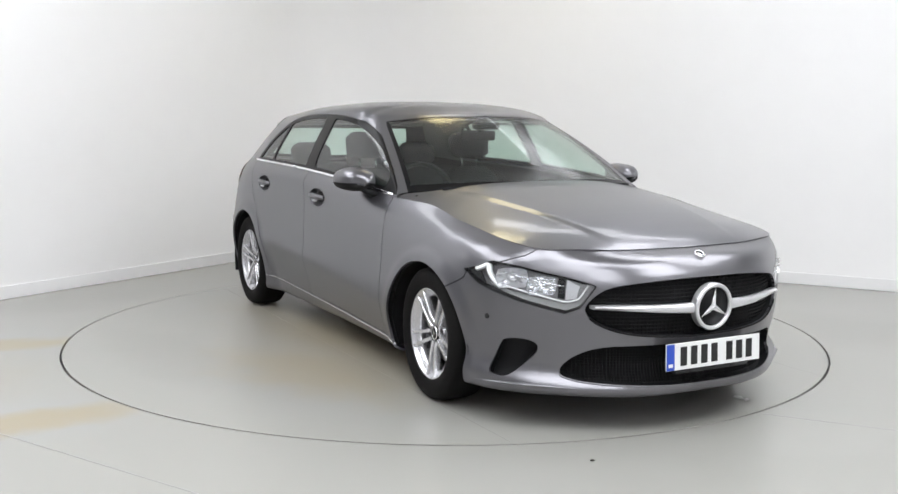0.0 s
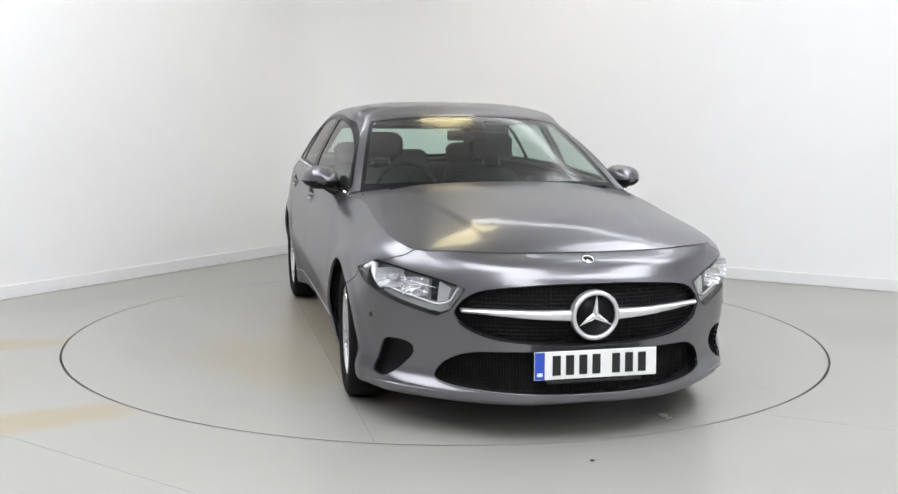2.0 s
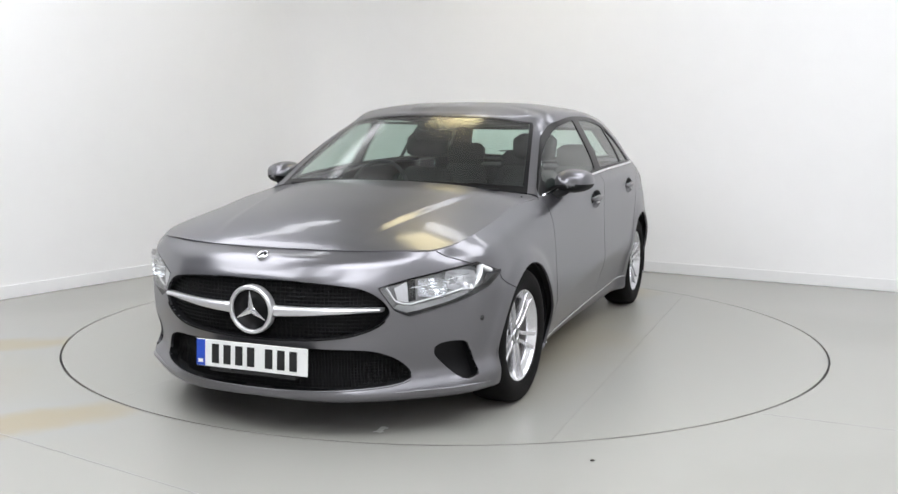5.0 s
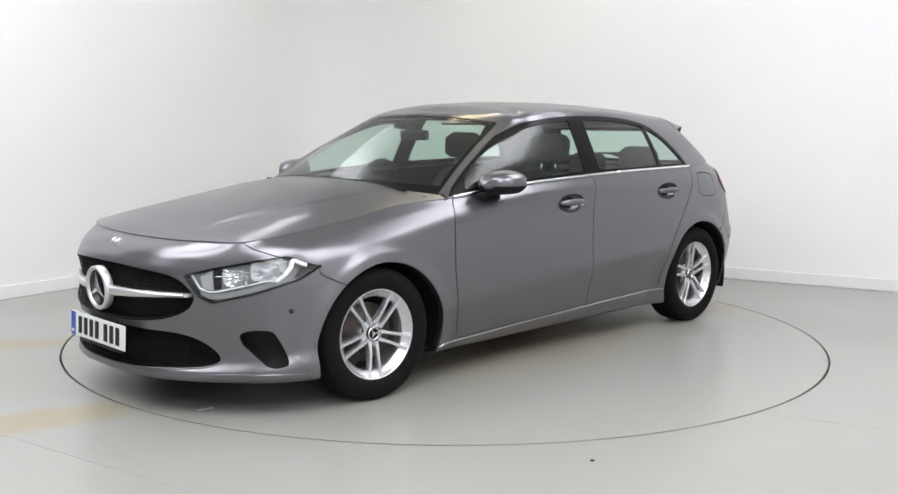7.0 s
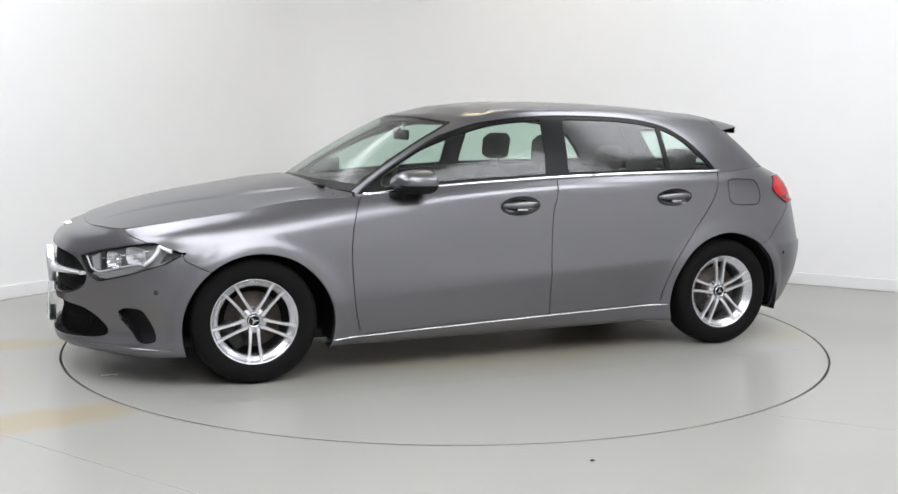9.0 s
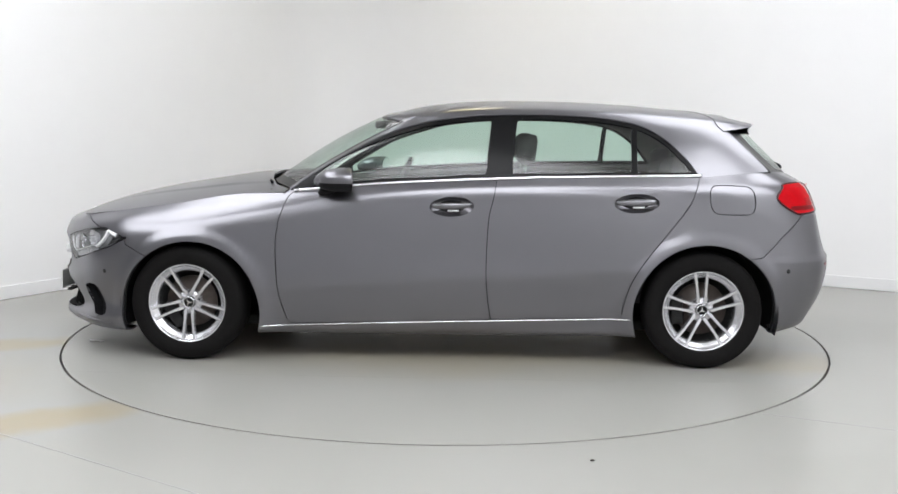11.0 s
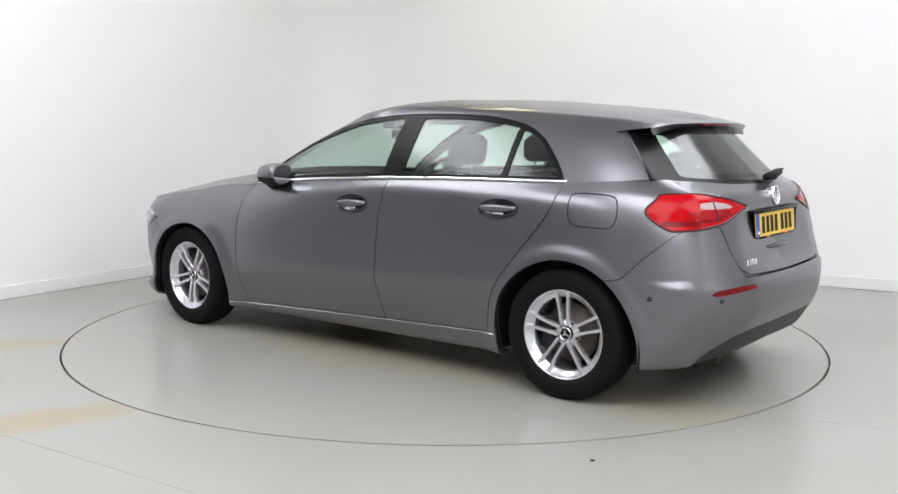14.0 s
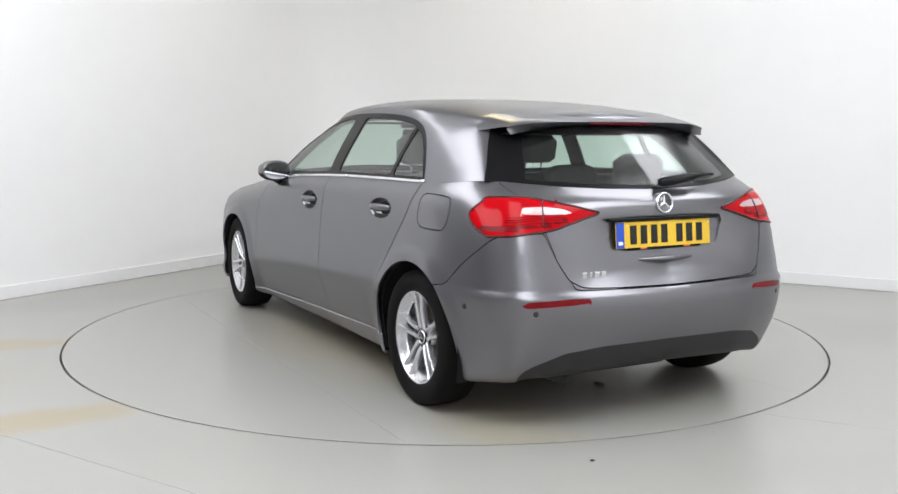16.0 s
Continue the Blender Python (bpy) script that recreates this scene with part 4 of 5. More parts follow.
def emblem(parent, name, where, r, lean, flip, back):
    """A ring with three arms on a round base."""
    bm = bmesh.new()
    lathe(bm, [(.0005, -.004), (r * .84, -.004), (r * .84, -.02)], 48)
    turned_to_x(bm, where, lean, flip)
    base = part(name, bm, back, parent, "round emblem with silver ring and three arms")
    bm = bmesh.new()
    lathe(bm, [(r * .80, -.012), (r * .82, .002), (r * .86, .008), (r * .95, .008), (r, .0), (r * .99, -.03)], 64)
    turned_to_x(bm, where, lean, flip)
    part("ring", bm, M["satin"] if r > .06 else M["chrome"], base)
    for j in range(3):
        a = math.pi / 2 + j * 2 * math.pi / 3
        d, t = Vector((math.cos(a), 0, math.sin(a))), Vector((-math.sin(a), 0, math.cos(a)))
        bm = bmesh.new()
        tip, mid = d * r * .84, Vector((0, .012 * r / .1, 0))
        w = r * .13
        b1, b2 = d * r * .07 + t * w, d * r * .07 - t * w
        vs = [bm.verts.new(p) for p in (tip + mid * .3, b1 - mid * .2, mid, b2 - mid * .2)]
        bm.faces.new((vs[0], vs[1], vs[2]))
        bm.faces.new((vs[0], vs[2], vs[3]))
        for e in bm.edges:
            e.smooth = False
        turned_to_x(bm, where, lean, flip)
        part("arm", bm, M["chrome"], base)
    return base


emblem(car, "front_emblem", (2.296, 0, .524), .101, 0.05, 1, M["black"])
emblem(front_bumper, "nose_badge", (2.198, 0, .733), .024, -1.05, 1, M["black"])
emblem(tailgate, "rear_emblem", (-2.022, 0, .945), .046, 0.12, -1, M["paint"])

# grille: bars, slats and chrome fin
for side in (1, -1):
    bm = bmesh.new()
    rows = []
    for y in np.linspace(.085, .512, 16):
        f = (y - .085) / .427
        h = .024 * (1 - f) + .009 * f
        x = plan_at([k_of(2.2, y) if y > .3 else np.interp(y, [0, .2, .36], [0, 1, 2])])[0][0] - .012
        z = .524 + .012 * f
        rows.append([Vector((x + dx, y * side, z + dz * h)) for dx, dz in ((-.03, .7), (-.006, 1), (.006, .7), (.012, .1), (.006, -.8), (-.006, -1), (-.03, -.7))])
    loft(bm, rows, True, True)
    bmesh.ops.recalc_face_normals(bm, faces=bm.faces)
    sharpen(bm, 50)
    part("grille_fin", bm, M["satin"], car, "satin silver grille fin")


def in_poly(poly, ks, zs):
    return inside(np.stack([np.abs(np.asarray(ks)) * KM + 0 * np.asarray(zs), np.asarray(zs) + 0 * np.asarray(ks)], 1), poly) < -0.004


def mesh_slats(poly, zs, ks, deep, mat, parent, name, r=.003):
    """Thin horizontal and upright ribs over an opening, one part each way."""
    bm = bmesh.new()
    for z in zs:
        ks_all = np.linspace(-4.2, 4.2, 90)
        run = list(ks_all[in_poly(poly, ks_all, np.full(90, z))])
        if len(run) > 3:
            tube(bm, [skin_point(abs(k), z, -deep, 1 if k >= 0 else -1) for k in run], r, 6)
    for k in ks:
        zs_all = np.linspace(.19, .66, 60)
        run = list(zs_all[in_poly(poly, np.full(60, k), zs_all)])
        if len(run) > 3:
            tube(bm, [skin_point(abs(k), z, -deep, 1 if k >= 0 else -1) for z in (run[0], run[len(run) // 2], run[-1])], r, 5)
    return part(name, bm, mat, parent)


mesh_slats(GRILLE, np.arange(.412, .65, .0155), np.arange(-3.3, 3.31, .11), .03, M["matt"], car, "grille_lattice")
mesh_slats(INTAKE, np.arange(.21, .37, .012), np.arange(-3.6, 3.61, .09), .035, M["matt"], front_bumper, "intake_lattice", .0025)
# bright rim under the grille and the lower intake
for poly, r, name, z_top in ((GRILLE, .004, "grille_rim", .50), (INTAKE, .004, "intake_rim", .25)):
    bm = bmesh.new()
    low = sorted([(k, z) for k, z in poly if z < z_top and k >= -1e-6])
    low = low + []
    pts = [skin_point(k / KM, z, .001) for k, z in low]
    path = [Vector((p.x, -p.y, p.z)) for p in pts[::-1] if p.y > .01] + pts
    tube(bm, path, r, 6)
    part(name, bm, PAINT if name == "intake_rim" else M["black"], front_bumper)


def number_plate(x, z, facing, mat, parent, lean):
    bm = bmesh.new()
    box(bm, (0, 0, 0), (.006, .52, .112), .002)
    m = Matrix.Translation((x, 0.004, z)) @ Matrix.Rotation(lean, 4, "Y")
    bmesh.ops.transform(bm, matrix=m, verts=bm.verts)
    plate = part("number_plate", bm, mat, parent, "number plate with dark bars and blue band", smooth=False)
    d = .0042 * facing
    left = -1 if facing > 0 else 1      # blue band at the reader's left
    bm = bmesh.new()
    box(bm, (d, left * .2385, 0), (.002, .041, .108), m=m)
    part("blue_band", bm, M["plate_b"], plate, smooth=False)
    bm = bmesh.new()
    box(bm, (d * 1.35, left * .2385, -.034), (.002, .022, .014), m=m)
    part("band_mark", bm, M["plate_w"], plate, smooth=False)
    at = -.168
    for i in range(7):
        bm = bmesh.new()
        box(bm, (d, -left * at, 0), (.002, .034, .079), m=m)
        part("bar", bm, M["shell"], plate, smooth=False)
        at += .056 if i != 3 else .084
    for y in (-.2, .25):
        bm = bmesh.new()
        box(bm, (d, -left * y, .04), (.003, .006, .006), .001, m=m)
        part("fixing_screw", bm, M["satin"], plate)
    return plate


plate = number_plate(2.303, .331, 1, M["plate_w"], car, -.04)
bm = bmesh.new()
box(bm, (2.285, .004, .262), (.03, .40, .014), .004)
for y in (-.11, .12):
    box(bm, (2.301, y, .268), (.008, .035, .012), .003)
part("plate_bracket", bm, M["trimgrey"], car)
plate = number_plate(-2.030, .815, -1, M["plate_y"], car, .10)
bm = bmesh.new()
box(bm, (-2.022, 0, .880), (.03, .60, .016), .005)
part("plate_garnish", bm, M["black"], tailgate)
bm = bmesh.new()
box(bm, (-2.033, 0, .757), (.012, .40, .012), .003)
part("plate_carrier", bm, M["black"], tailgate)
for y in (.12, -.12):
    bm = bmesh.new()
    box(bm, (-2.040, y, .759), (.006, .035, .010), .002)
    part("carrier_clip", bm, M["orange"], tailgate)
for i in range(4):
    bm = bmesh.new()
    p = skin_point(k_of(-2.1, .455 - .033 * i), .665, .004)
    box(bm, p, (.006, .014 if i == 1 else .024, .026), .002)
    part("badge_bar", bm, M["chrome"], tailgate, smooth=False)
bm = bmesh.new()
tube(bm, [(-2.055 + .02 * (y / .17) ** 2, y, .71) for y in np.linspace(-.17, .17, 12)], [.002 + .011 * math.sin(math.pi * (i + .2) / 11.4) for i in range(12)], 8)
part("handle_recess", bm, PAINT, tailgate)

# blade along the foot of the front bumper
for side in (1, -1):
    bm = bmesh.new()
    ks = np.linspace(3.3, 5.9, 26)
    tube(bm, [skin_point(k, .190 + .006 * math.sin((k - 3.3) / 2.6 * math.pi), -.004, side) for k in ks], [.004 + .011 * math.sin(math.pi * (i + .3) / 25.6) for i in range(26)], 10, .55)
    part("bumper_blade", bm, PAINT, front_bumper, "raised body-coloured lip")

# headlights
LAMP_TOP = sorted((k_of(x, y), z) for x, y, z in ((2.135, .49, .622), (2.05, .585, .655), (1.93, .73, .69), (1.835, .818, .705), (1.69, .862, .655)))
LAMP_FOOT = sorted((k_of(x, y), z) for x, y, z in ((2.135, .49, .622), (2.10, .545, .53), (2.06, .59, .505), (1.93, .73, .55), (1.78, .84, .607), (1.69, .862, .655)))


def lamp_point(s, f, out, side):
    """A point in the headlight: s from the grille outward, f from foot to top."""
    k = LAMP_TOP[0][0] + (LAMP_TOP[-1][0] - LAMP_TOP[0][0]) * s
    top = np.interp(k, [q[0] for q in LAMP_TOP], [q[1] for q in LAMP_TOP])
    foot = np.interp(k, [q[0] for q in LAMP_FOOT], [q[1] for q in LAMP_FOOT])
    return skin_point(k, foot + (top - foot) * f, out, side)


def lamp_patch(corners, out, side, thick=.006, n=8):
    """A curved plate between four (s, f) corners."""
    (s0, f0), (s1, f1), (s2, f2), (s3, f3) = corners
    bm = bmesh.new()
    rows = []
    for i in range(n):
        t = i / (n - 1)
        a, b = (s0 + (s3 - s0) * t, f0 + (f3 - f0) * t), (s1 + (s2 - s1) * t, f1 + (f2 - f1) * t)
        rows.append([lamp_point(a[0] + (b[0] - a[0]) * u, a[1] + (b[1] - a[1]) * u, out, side) for u in np.linspace(0, 1, n)])
    loft(bm, rows)
    bmesh.ops.recalc_face_normals(bm, faces=bm.faces)
    if sum(f.normal.x for f in bm.faces) < 0:
        bmesh.ops.reverse_faces(bm, faces=bm.faces)
    fold(bm, thick)
    return bm


for side in (1, -1):
    hous = part("headlight_housing", take(SHARES["headlight"], side, push=-.046), M["lamp_grey"], car, "silver lamp housing with chrome reflectors")
    for s, f, r in ((.36, .60, .040), (.58, .60, .043)):
        p = lamp_point(s, f, -.012, side)
        k = LAMP_TOP[0][0] + (LAMP_TOP[-1][0] - LAMP_TOP[0][0]) * s
        n = plan_normal([k])[0]
        d = Vector((n[0] * .75 + .4, n[1] * side * .75, 0)).normalized()
        bm = bmesh.new()
        # a bowl pressed into flutes round the bulb shield
        lathe(bm, [(r, .004), (r * .97, 0), (r * .86, -.010), (r * .66, -.022), (r * .4, -.031), (r * .3, -.03), (r * .26, -.006), (r * .15, -.001), (.0005, 0)], 48)
        for i, w in enumerate(bm.verts):
            ang = math.atan2(w.co.z, w.co.x)
            rad = math.hypot(w.co.x, w.co.z) / r
            if rad > .5:
                w.co.y += .0035 * math.cos(ang * 14)
            square = max(abs(math.cos(ang)), abs(math.sin(ang))) ** .6
            w.co.x, w.co.z = w.co.x * 1.55 / square, w.co.z * .98 / square
        rot = Vector((0, 1, 0)).rotation_difference(d).to_matrix().to_4x4()
        bmesh.ops.transform(bm, matrix=Matrix.Translation(p) @ rot, verts=bm.verts)
        part("reflector", bm, M["satin"] if s > .5 else M["chrome"], hous)
    part("lower_cover", lamp_patch(((.10, .06), (.66, .06), (.66, .20), (.13, .24)), -.022, side), M["lamp_grey"], hous)
    part("inner_block", lamp_patch(((.13, .36), (.20, .36), (.19, .93), (.11, .80)), -.016, side), M["satin"], hous)
    part("dark_gap", lamp_patch(((.205, .36), (.25, .36), (.25, .95), (.20, .93)), -.024, side), M["black"], hous)
    part("outer_pocket", lamp_patch(((.80, .10), (.97, .30), (.97, .7), (.86, .62)), -.014, side), M["shell"], hous)
    for name, run, radius, mat, label in (
            ("light_guide", ((.66, .20), (.60, .30), (.45, .31), (.28, .31), (.14, .31), (.10, .42), (.075, .62), (.055, .82)), .0048, M["guide"], "white light guide strip"),
            ("bracket", ((.90, .80), (.80, .90), (.775, .62), (.735, .38), (.66, .20)), .014, M["guide"], "bright outer lamp bracket"),
            ("divider", ((.70, .70), (.50, .70), (.34, .71), (.21, .74)), .003, M["chrome"], ""),
            ("bezel", ((.07, .95), (.25, .97), (.5, .97), (.75, .97), (.9, .95)), .006, M["black"], "")):
        bm = bmesh.new()
        line = glide(range(len(run)), run, np.linspace(0, len(run) - 1, 30))
        tube(bm, [lamp_point(s, f, -.012, side) for s, f in line], radius, 8, .8)
        part(name, bm, mat, hous, label)

# rims round the rear lamps and the dark joint across them
for side in (1, -1):
    bm = bmesh.new()
    line = [skin_point(k / KM, z, .003, side) for k, z in TAIL]
    tube(bm, line + line[:1], .0055, 6, 1.0, False)
    part("lamp_rim", bm, M["lamp_rim"], car, "smoked rim of the rear lamp")
    bm = bmesh.new()
    tube(bm, [skin_point(TAIL_SPLIT, z, .004, side) for z in np.linspace(.858, .966, 12)], .0032, 6)
    part("lamp_joint", bm, M["lamp_rim"], car)
    for n in range(4):
        bm = bmesh.new()
        ks = np.linspace(k_of(-1.93, .785), k_of(-2.085, .53), 20)
        tube(bm, [skin_point(k, .868 + .0095 * n + .006 * (k - ks[0]), .003, side) for k in ks], .0022, 5)
        part("lamp_rib", bm, M["deep_red"], car)

# door handles, belt strips, sill strips, sensors, mirrors
for side in (1, -1):
    cups = [f for f in SHARES["cup"]]
    for n, (c, s) in enumerate(HANDLES):
        door = DOORS["fr"[n], side]
        bm = take([f for f in cups if abs(f.calc_center_median().x - c[0]) < .3], side)
        for w in bm.verts:
            e = ((w.co.x - c[0]) / s[0]) ** 2 + ((w.co.z - c[1] - .03 * (c[0] - w.co.x)) / s[1]) ** 2
            w.co.y -= side * .042 * max(0.0, 1 - e) ** .6
        part("handle_cup", bm, PAINT, door)
        bm = bmesh.new()
        rows = []
        for i, t in enumerate(np.linspace(-1, 1, 13)):
            x = c[0] + t * .104
            z = c[1] - .03 * t * .1 + .006
            o = .016 * (1 - t ** 4) + .001
            h = .0175 * (1 - .45 * t * t)
            p = flank(x, z, o, side)
            rows.append([p + Vector((0, side * dy * .01, dz * h)) for dy, dz in ((-.9, .9), (.5, .9), (1, .2), (.8, -.5), (.3, -1), (-.9, -.9))])
        loft(bm, rows, True, True)
        bmesh.ops.recalc_face_normals(bm, faces=bm.faces)
        part("door_handle", bm, PAINT, door, "body-coloured pull handle")
        bm = bmesh.new()
        box(bm, flank(c[0] - .01, c[1] - .019, .010, side), (.06, .008, .010), .003)
        part("handle_chrome", bm, M["satin"], door)
    ks = np.linspace(9.5, 14.0, 60)
    top = glide(ek, [EDGE[j] for j in ek], ks)
    for a, b in ((0, 33), (33, 60)):
        bm = bmesh.new()
        run = top[a:b + 1] if a == 0 else top[a:b]
        rows = [[Vector((x + dx, (y + dy) * side, z + dz)) for dx, dy, dz in ((0, .0, .001), (0, .005, .002), (0, .006, .008), (0, .003, .015), (0, -.006, .017))] for x, y, z in run]
        loft(bm, rows, True, True)
        bmesh.ops.recalc_face_normals(bm, faces=bm.faces)
        part("belt_strip", bm, M["chrome"], DOORS["fr"[0 if a == 0 else 1], side], "chrome window-line strip")
    bm = bmesh.new()
    tube(bm, [flank(x, .190 + (.98 - x) * .0345, .003, side) for x in np.linspace(.975, -.985, 40)], .0032, 6)
    part("sill_strip", bm, M["chrome"], car, "thin chrome strip along the sill")
    for x, y, z in ((1.833, .84, .472), (-1.795, .848, .526), (-2.053, .67, .519)):
        bm = bmesh.new()
        k = k_of(x, y)
        p = skin_point(k, z, .0005, side)
        n = plan_normal([k])[0]
        lathe(bm, [(.0005, .002), (.008, .002), (.0095, .0), (.0115, .0005), (.0115, -.003)], 16)
        rot = Vector((0, 1, 0)).rotation_difference(Vector((n[0], n[1] * side, 0))).to_matrix().to_4x4()
        bmesh.ops.transform(bm, matrix=Matrix.Translation(p) @ rot, verts=bm.verts)
        part("parking_sensor", bm, M["trimgrey"], car)
    # mirror: a shell that swells from its nose to the glass, black below
    def mirror_ring(x, hy, hz, dz, a0=0.0, a1=2 * math.pi, grow=1.0, n=28):
        ring = []
        for i in range(n):
            a = a0 + (a1 - a0) * i / (n if a1 - a0 > 6 else n - 1)
            c, q = math.cos(a), math.sin(a)
            taper = 1 - .16 * max(c, 0)
            ring.append(Vector((.60 + (x - .60) * 1.12 - .028 - .018 * c, side * (.880 + grow * 1.06 * hy * math.copysign(abs(c) ** .72, c)), .978 + dz + grow * hz * taper * math.copysign(abs(q) ** .8, q))))
        return ring
    stations = ((.682, .012, .010, -.008), (.678, .036, .026, -.006), (.664, .058, .041, -.004), (.638, .075, .053, -.001), (.600, .085, .060, 0), (.560, .089, .062, .001), (.528, .089, .061, .001), (.518, .085, .057, .001))
    bm = bmesh.new()
    loft(bm, [mirror_ring(*q) for q in stations], True, True)
    bmesh.ops.recalc_face_normals(bm, faces=bm.faces)
    mirror = part("wing_mirror", bm, PAINT, DOORS["f", side], "body-coloured door mirror with black base")
    bm = bmesh.new()
    loft(bm, [mirror_ring(*q, math.pi * 1.07, math.pi * 1.93, 1.02, 16) for q in stations])
    part("lower_cover", bm, M["matt"], DOORS["f", side], "black lower mirror cover")
    bm = bmesh.new()
    tube(bm, [(.625, side * .785, .900), (.622, side * .81, .908), (.612, side * .845, .925), (.60, side * .87, .945)], [.050, .046, .040, .046], 14, .5)
    part("mirror_foot", bm, M["matt"], DOORS["f", side])
    bm = bmesh.new()
    face = [p + Vector((-.0015, 0, 0)) for p in mirror_ring(.518, .079, .051, .001)]
    bm.faces.new([bm.verts.new(p) for p in face])
    part("mirror_glass", bm, M["chrome"], DOORS["f", side])

# spoiler, brake light and wipers
bm = bmesh.new()
rows = []
roof_pts = upper_skin()[0]
seam_line = [Vector(p) for p in roof_pts[18:, 160]]
seam_line = seam_line + [Vector((p.x, -p.y, p.z)) for p in seam_line[-2::-1]]
for p in seam_line:
    y = p.y * .91
    a = abs(y) / .53
    tip = Vector((-1.712 + .03 * a ** 2 + .035 * a ** 6, y, 1.291 - .004 * a ** 2 - .016 * a ** 6))
    top = p + Vector((0, .003 * (p.y > .45) - .003 * (p.y < -.45), .003))
    under = Vector((-1.60, y * .98, 1.262 - .012 * a ** 2 - .012 * a ** 6))
    rows.append([top - Vector((0, 0, .012)), top] + [top.lerp(tip, t) + Vector((0, 0, .012 * t * (1 - t) * (1 - a ** 4))) for t in (.25, .5, .75, .95)] + [tip + Vector((-.003, 0, -.003)), tip + Vector((.004, 0, -.011)), under - Vector((.04, 0, .004)), under + Vector((.05, 0, 0))])
loft(bm, rows, False, False)
bmesh.ops.recalc_face_normals(bm, faces=bm.faces)
sharpen(bm, 40)
part("roof_spoiler", bm, PAINT, tailgate, "body-coloured roof spoiler")
bm = bmesh.new()
tube(bm, [(-1.706 + .03 * (y / .535) ** 2, y, 1.280) for y in np.linspace(-.17, .17, 9)], .006, 6)
part("brake_light", bm, M["deep_red"], tailgate, "dark red high brake light")
bm = bmesh.new()
tube(bm, [(-1.968, -.02, 1.030), (-1.970, -.08, 1.036), (-1.960, -.20, 1.050), (-1.945, -.26, 1.056), (-1.925, -.36, 1.058)], [.022, .027, .023, .010, .007], 8, .8)
part("rear_wiper", bm, M["matt"], tailgate, "black rear wiper arm")
for y0, y1 in ((-.58, .08), (.02, .60)):
    bm = bmesh.new()
    run = [(1.045 - .26 * (y * y) ** 1.05, y, .958 - .02 * abs(y)) for y in np.linspace(y0, y1, 12)]
    tube(bm, run, .008, 6)
    part("wiper", bm, M["matt"], car, "black windscreen wiper")
bm = bmesh.new()
rows = [[Vector((1.075 + dx - .22 * (y * y), y, .925 + dz - .03 * abs(y))) for dx, dz in ((-.03, .012), (.03, -.004), (.03, -.03))] for y in np.linspace(-.72, .72, 25)]
loft(bm, rows)
bmesh.ops.recalc_face_normals(bm, faces=bm.faces)
part("cowl_panel", bm, M["matt"], car, "black plastic cowl panel")

# ---- inside the car ----
bm = bmesh.new()
rows = []
for y in np.linspace(-.70, .70, 17):
    b = .02 * math.cos(y * 8)
    hood = .035 * math.exp(-((y + .36) / .2) ** 2)
    rows.append([Vector((x, y, z)) for x, z in ((.93, .60), (.96 - .25 * y * y, .905), (.72, .915 + hood), (.52, .895 + hood * 1.3), (.46, .86), (.47, .72), (.55, .60))])
loft(bm, rows)
bmesh.ops.recalc_face_normals(bm, faces=bm.faces)
part("dashboard", bm, M["matt"], car, "black soft plastic dashboard")
bm = bmesh.new()
ringp = []
for i in range(41):
    a = 2 * math.pi * i / 40
    v = Vector((0, .178 * math.cos(a), .178 * math.sin(a)))
    ringp.append(Matrix.Translation((.34, -.36, .88)) @ Matrix.Rotation(-.42, 4, "Y") @ v)
tube(bm, ringp, .015, 8, 1.0, False)
wheel_ob = part("steering_wheel", bm, M["black"], car, "black leather steering wheel")
bm = bmesh.new()
m = Matrix.Translation((.355, -.36, .88)) @ Matrix.Rotation(-.42, 4, "Y")
box(bm, (.01, 0, 0), (.04, .12, .11), .02, m)
box(bm, (.01, 0, 0), (.02, .34, .03), .006, m)
part("steering_hub", bm, M["matt"], wheel_ob)


def pad(bm, sections, n=16):
    """A rounded cushion through (centre, half width, half depth, lean) sections stacked upward."""
    rows = []
    for (x, y, z), hw, hd in sections:
        rows.append([Vector((x + hd * (abs(math.cos(a)) ** .6) * math.copysign(1, math.cos(a)), y + hw * (abs(math.sin(a)) ** .5) * math.copysign(1, math.sin(a)), z)) for a in (2 * math.pi * i / n for i in range(n))])
    loft(bm, rows, True, True)
    bmesh.ops.recalc_face_normals(bm, faces=bm.faces)
    return bm


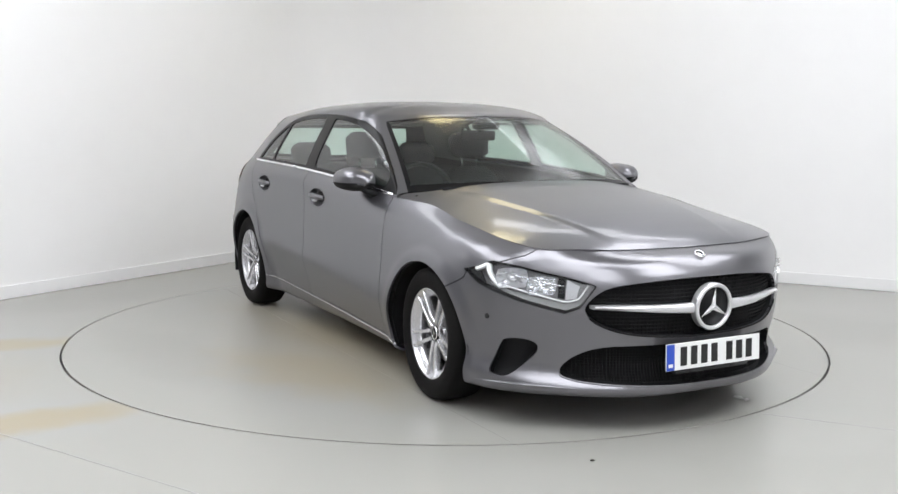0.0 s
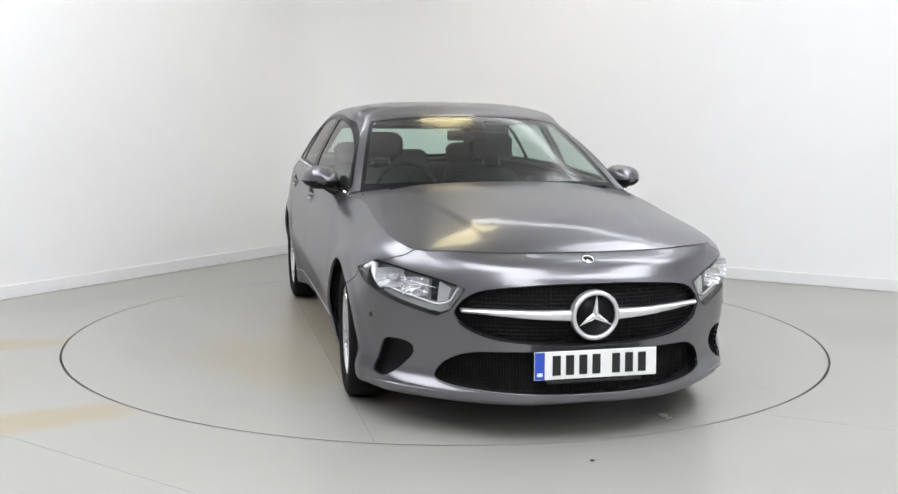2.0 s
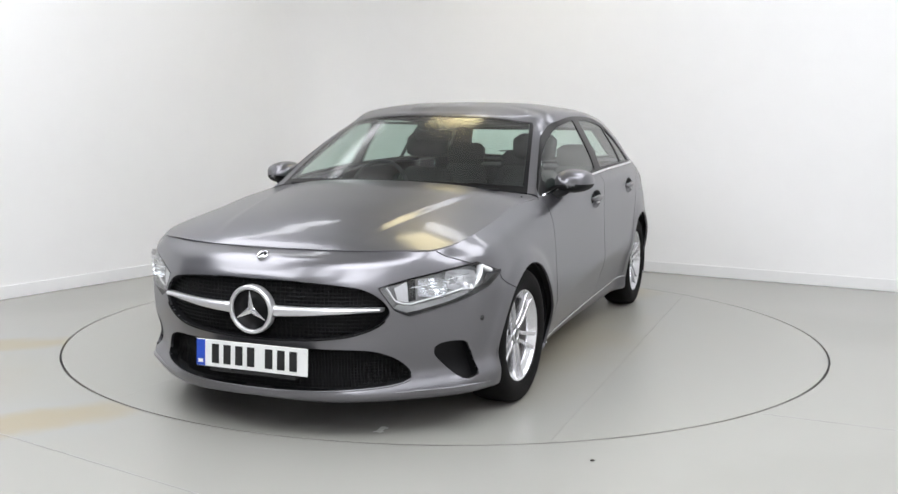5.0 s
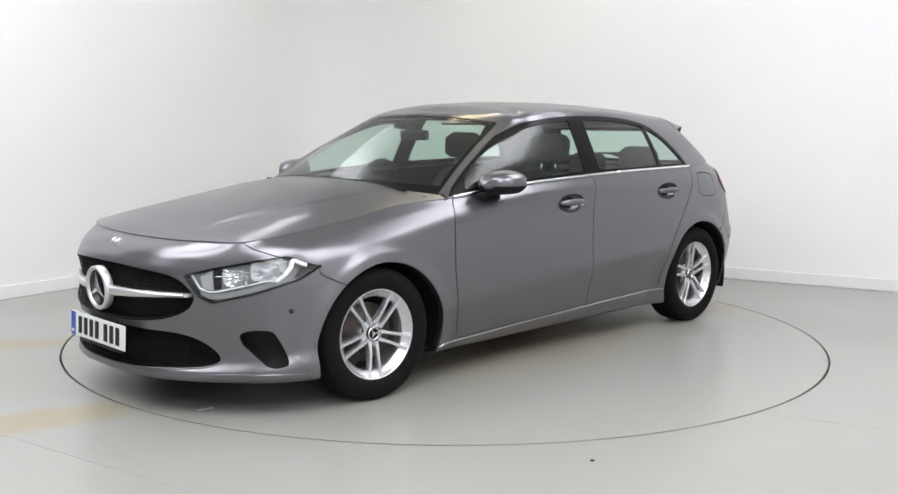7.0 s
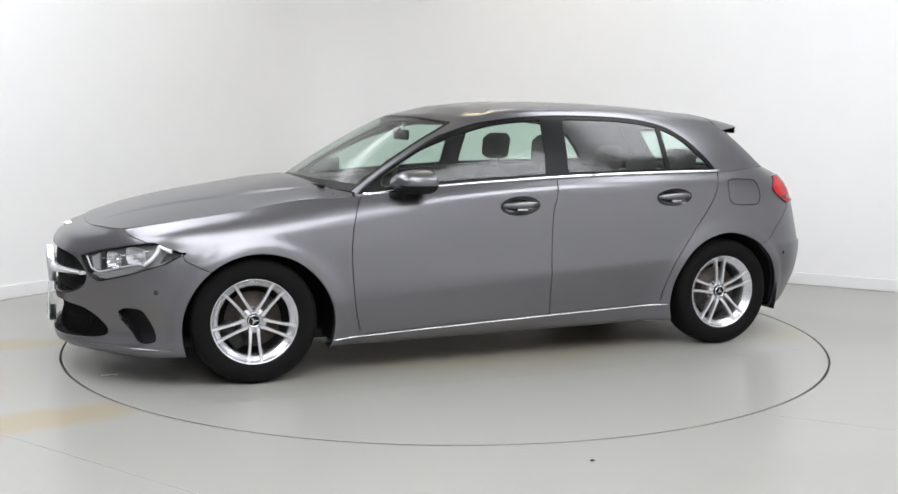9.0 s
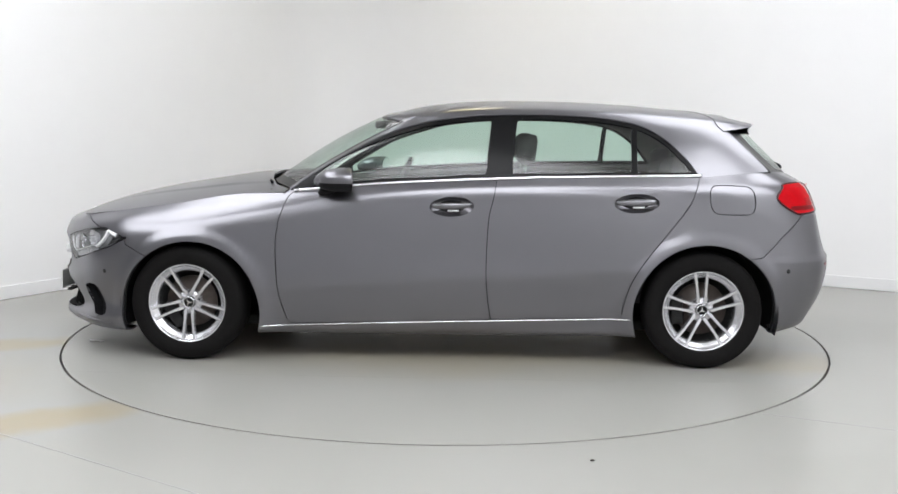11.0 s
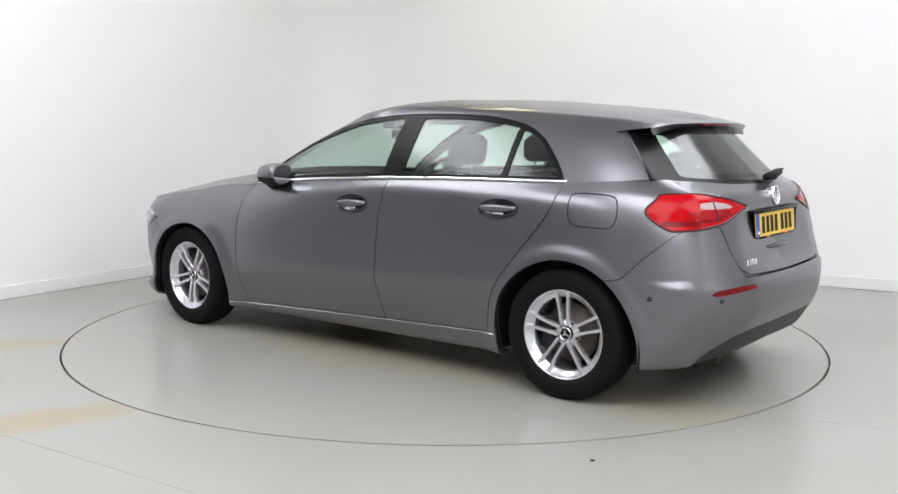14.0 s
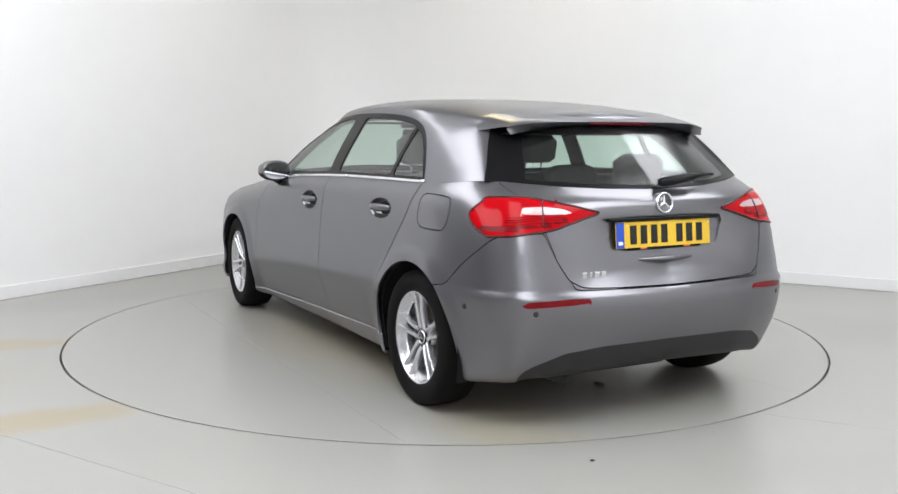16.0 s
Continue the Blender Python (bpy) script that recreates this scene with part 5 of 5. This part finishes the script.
def seat(x, y, name, head=1.19, wide=.25):
    bm = bmesh.new()
    pad(bm, [((x + .22, y, .30), wide * .9, .26), ((x + .22, y, .36), wide, .28), ((x + .22, y, .47), wide, .28), ((x + .22, y, .50), wide * .85, .25)])
    s = part(name, bm, M["cloth"], car, "black cloth seat with headrest on steel posts")
    bm = bmesh.new()
    pad(bm, [((x + .02, y, .44), wide * .9, .07), ((x - .02, y, .55), wide, .085), ((x - .10, y, .78), wide * .96, .075), ((x - .16, y, .94), wide * .72, .055), ((x - .175, y, .985), wide * .5, .035)])
    part("backrest", bm, M["cloth"], s)
    bm = bmesh.new()
    pad(bm, [((x - .185, y, head - .165), .10, .032), ((x - .18, y, head - .14), .138, .052), ((x - .19, y, head - .04), .142, .057), ((x - .20, y, head - .008), .105, .04), ((x - .2, y, head), .08, .025)])
    part("headrest", bm, M["cloth"], s)
    for dy in (-.055, .055):
        bm = bmesh.new()
        tube(bm, [(x - .172, y + dy, .95), (x - .185, y + dy, head - .14)], .006, 8)
        part("headrest_post", bm, M["chrome"], s)
    return s


seat(-.26, .37, "front_seat", 1.215)
seat(-.26, -.37, "front_seat", 1.215)
for y in (.42, 0.0, -.42):
    seat(-1.14, y, "rear_seat", 1.13 if y else 1.08, .21)
bm = bmesh.new()
box(bm, (-1.66, 0, .955), (.50, 1.22, .02), .006)
part("parcel_shelf", bm, M["cloth"], car)
bm = bmesh.new()
box(bm, (.05, 0, .175), (3.5, 1.20, .05), .01)
box(bm, (.0, 0, .20), (1.8, 1.48, .05), .01)
part("floor_pan", bm, M["shell"], car)
bm = bmesh.new()
tube(bm, [(-1.3, .35, .20), (-1.7, .42, .19), (-1.95, .45, .22)], .035, 12)
box(bm, (-1.72, .15, .27), (.42, .62, .14), .05)
part("exhaust_silencer", bm, M["steel"], car, "dull steel exhaust silencer")
bm = bmesh.new()
box(bm, (.33, -.01, 1.205), (.03, .23, .06), .015)
box(bm, (.36, -.01, 1.255), (.05, .03, .06), .01)
part("rear_view_mirror", bm, M["black"], car, "black interior mirror")
bm = bmesh.new()
box(bm, (.40, 0, 1.262), (.10, .13, .045), .012, Matrix.Identity(4))
part("sensor_housing", bm, M["black"], windscreen)
bm = bmesh.new()
box(bm, (.20, -.30, 1.272), (.12, .32, .014), .005)
box(bm, (.20, .30, 1.272), (.12, .32, .014), .005)
part("sun_visors", bm, M["liner"], car)


motions()
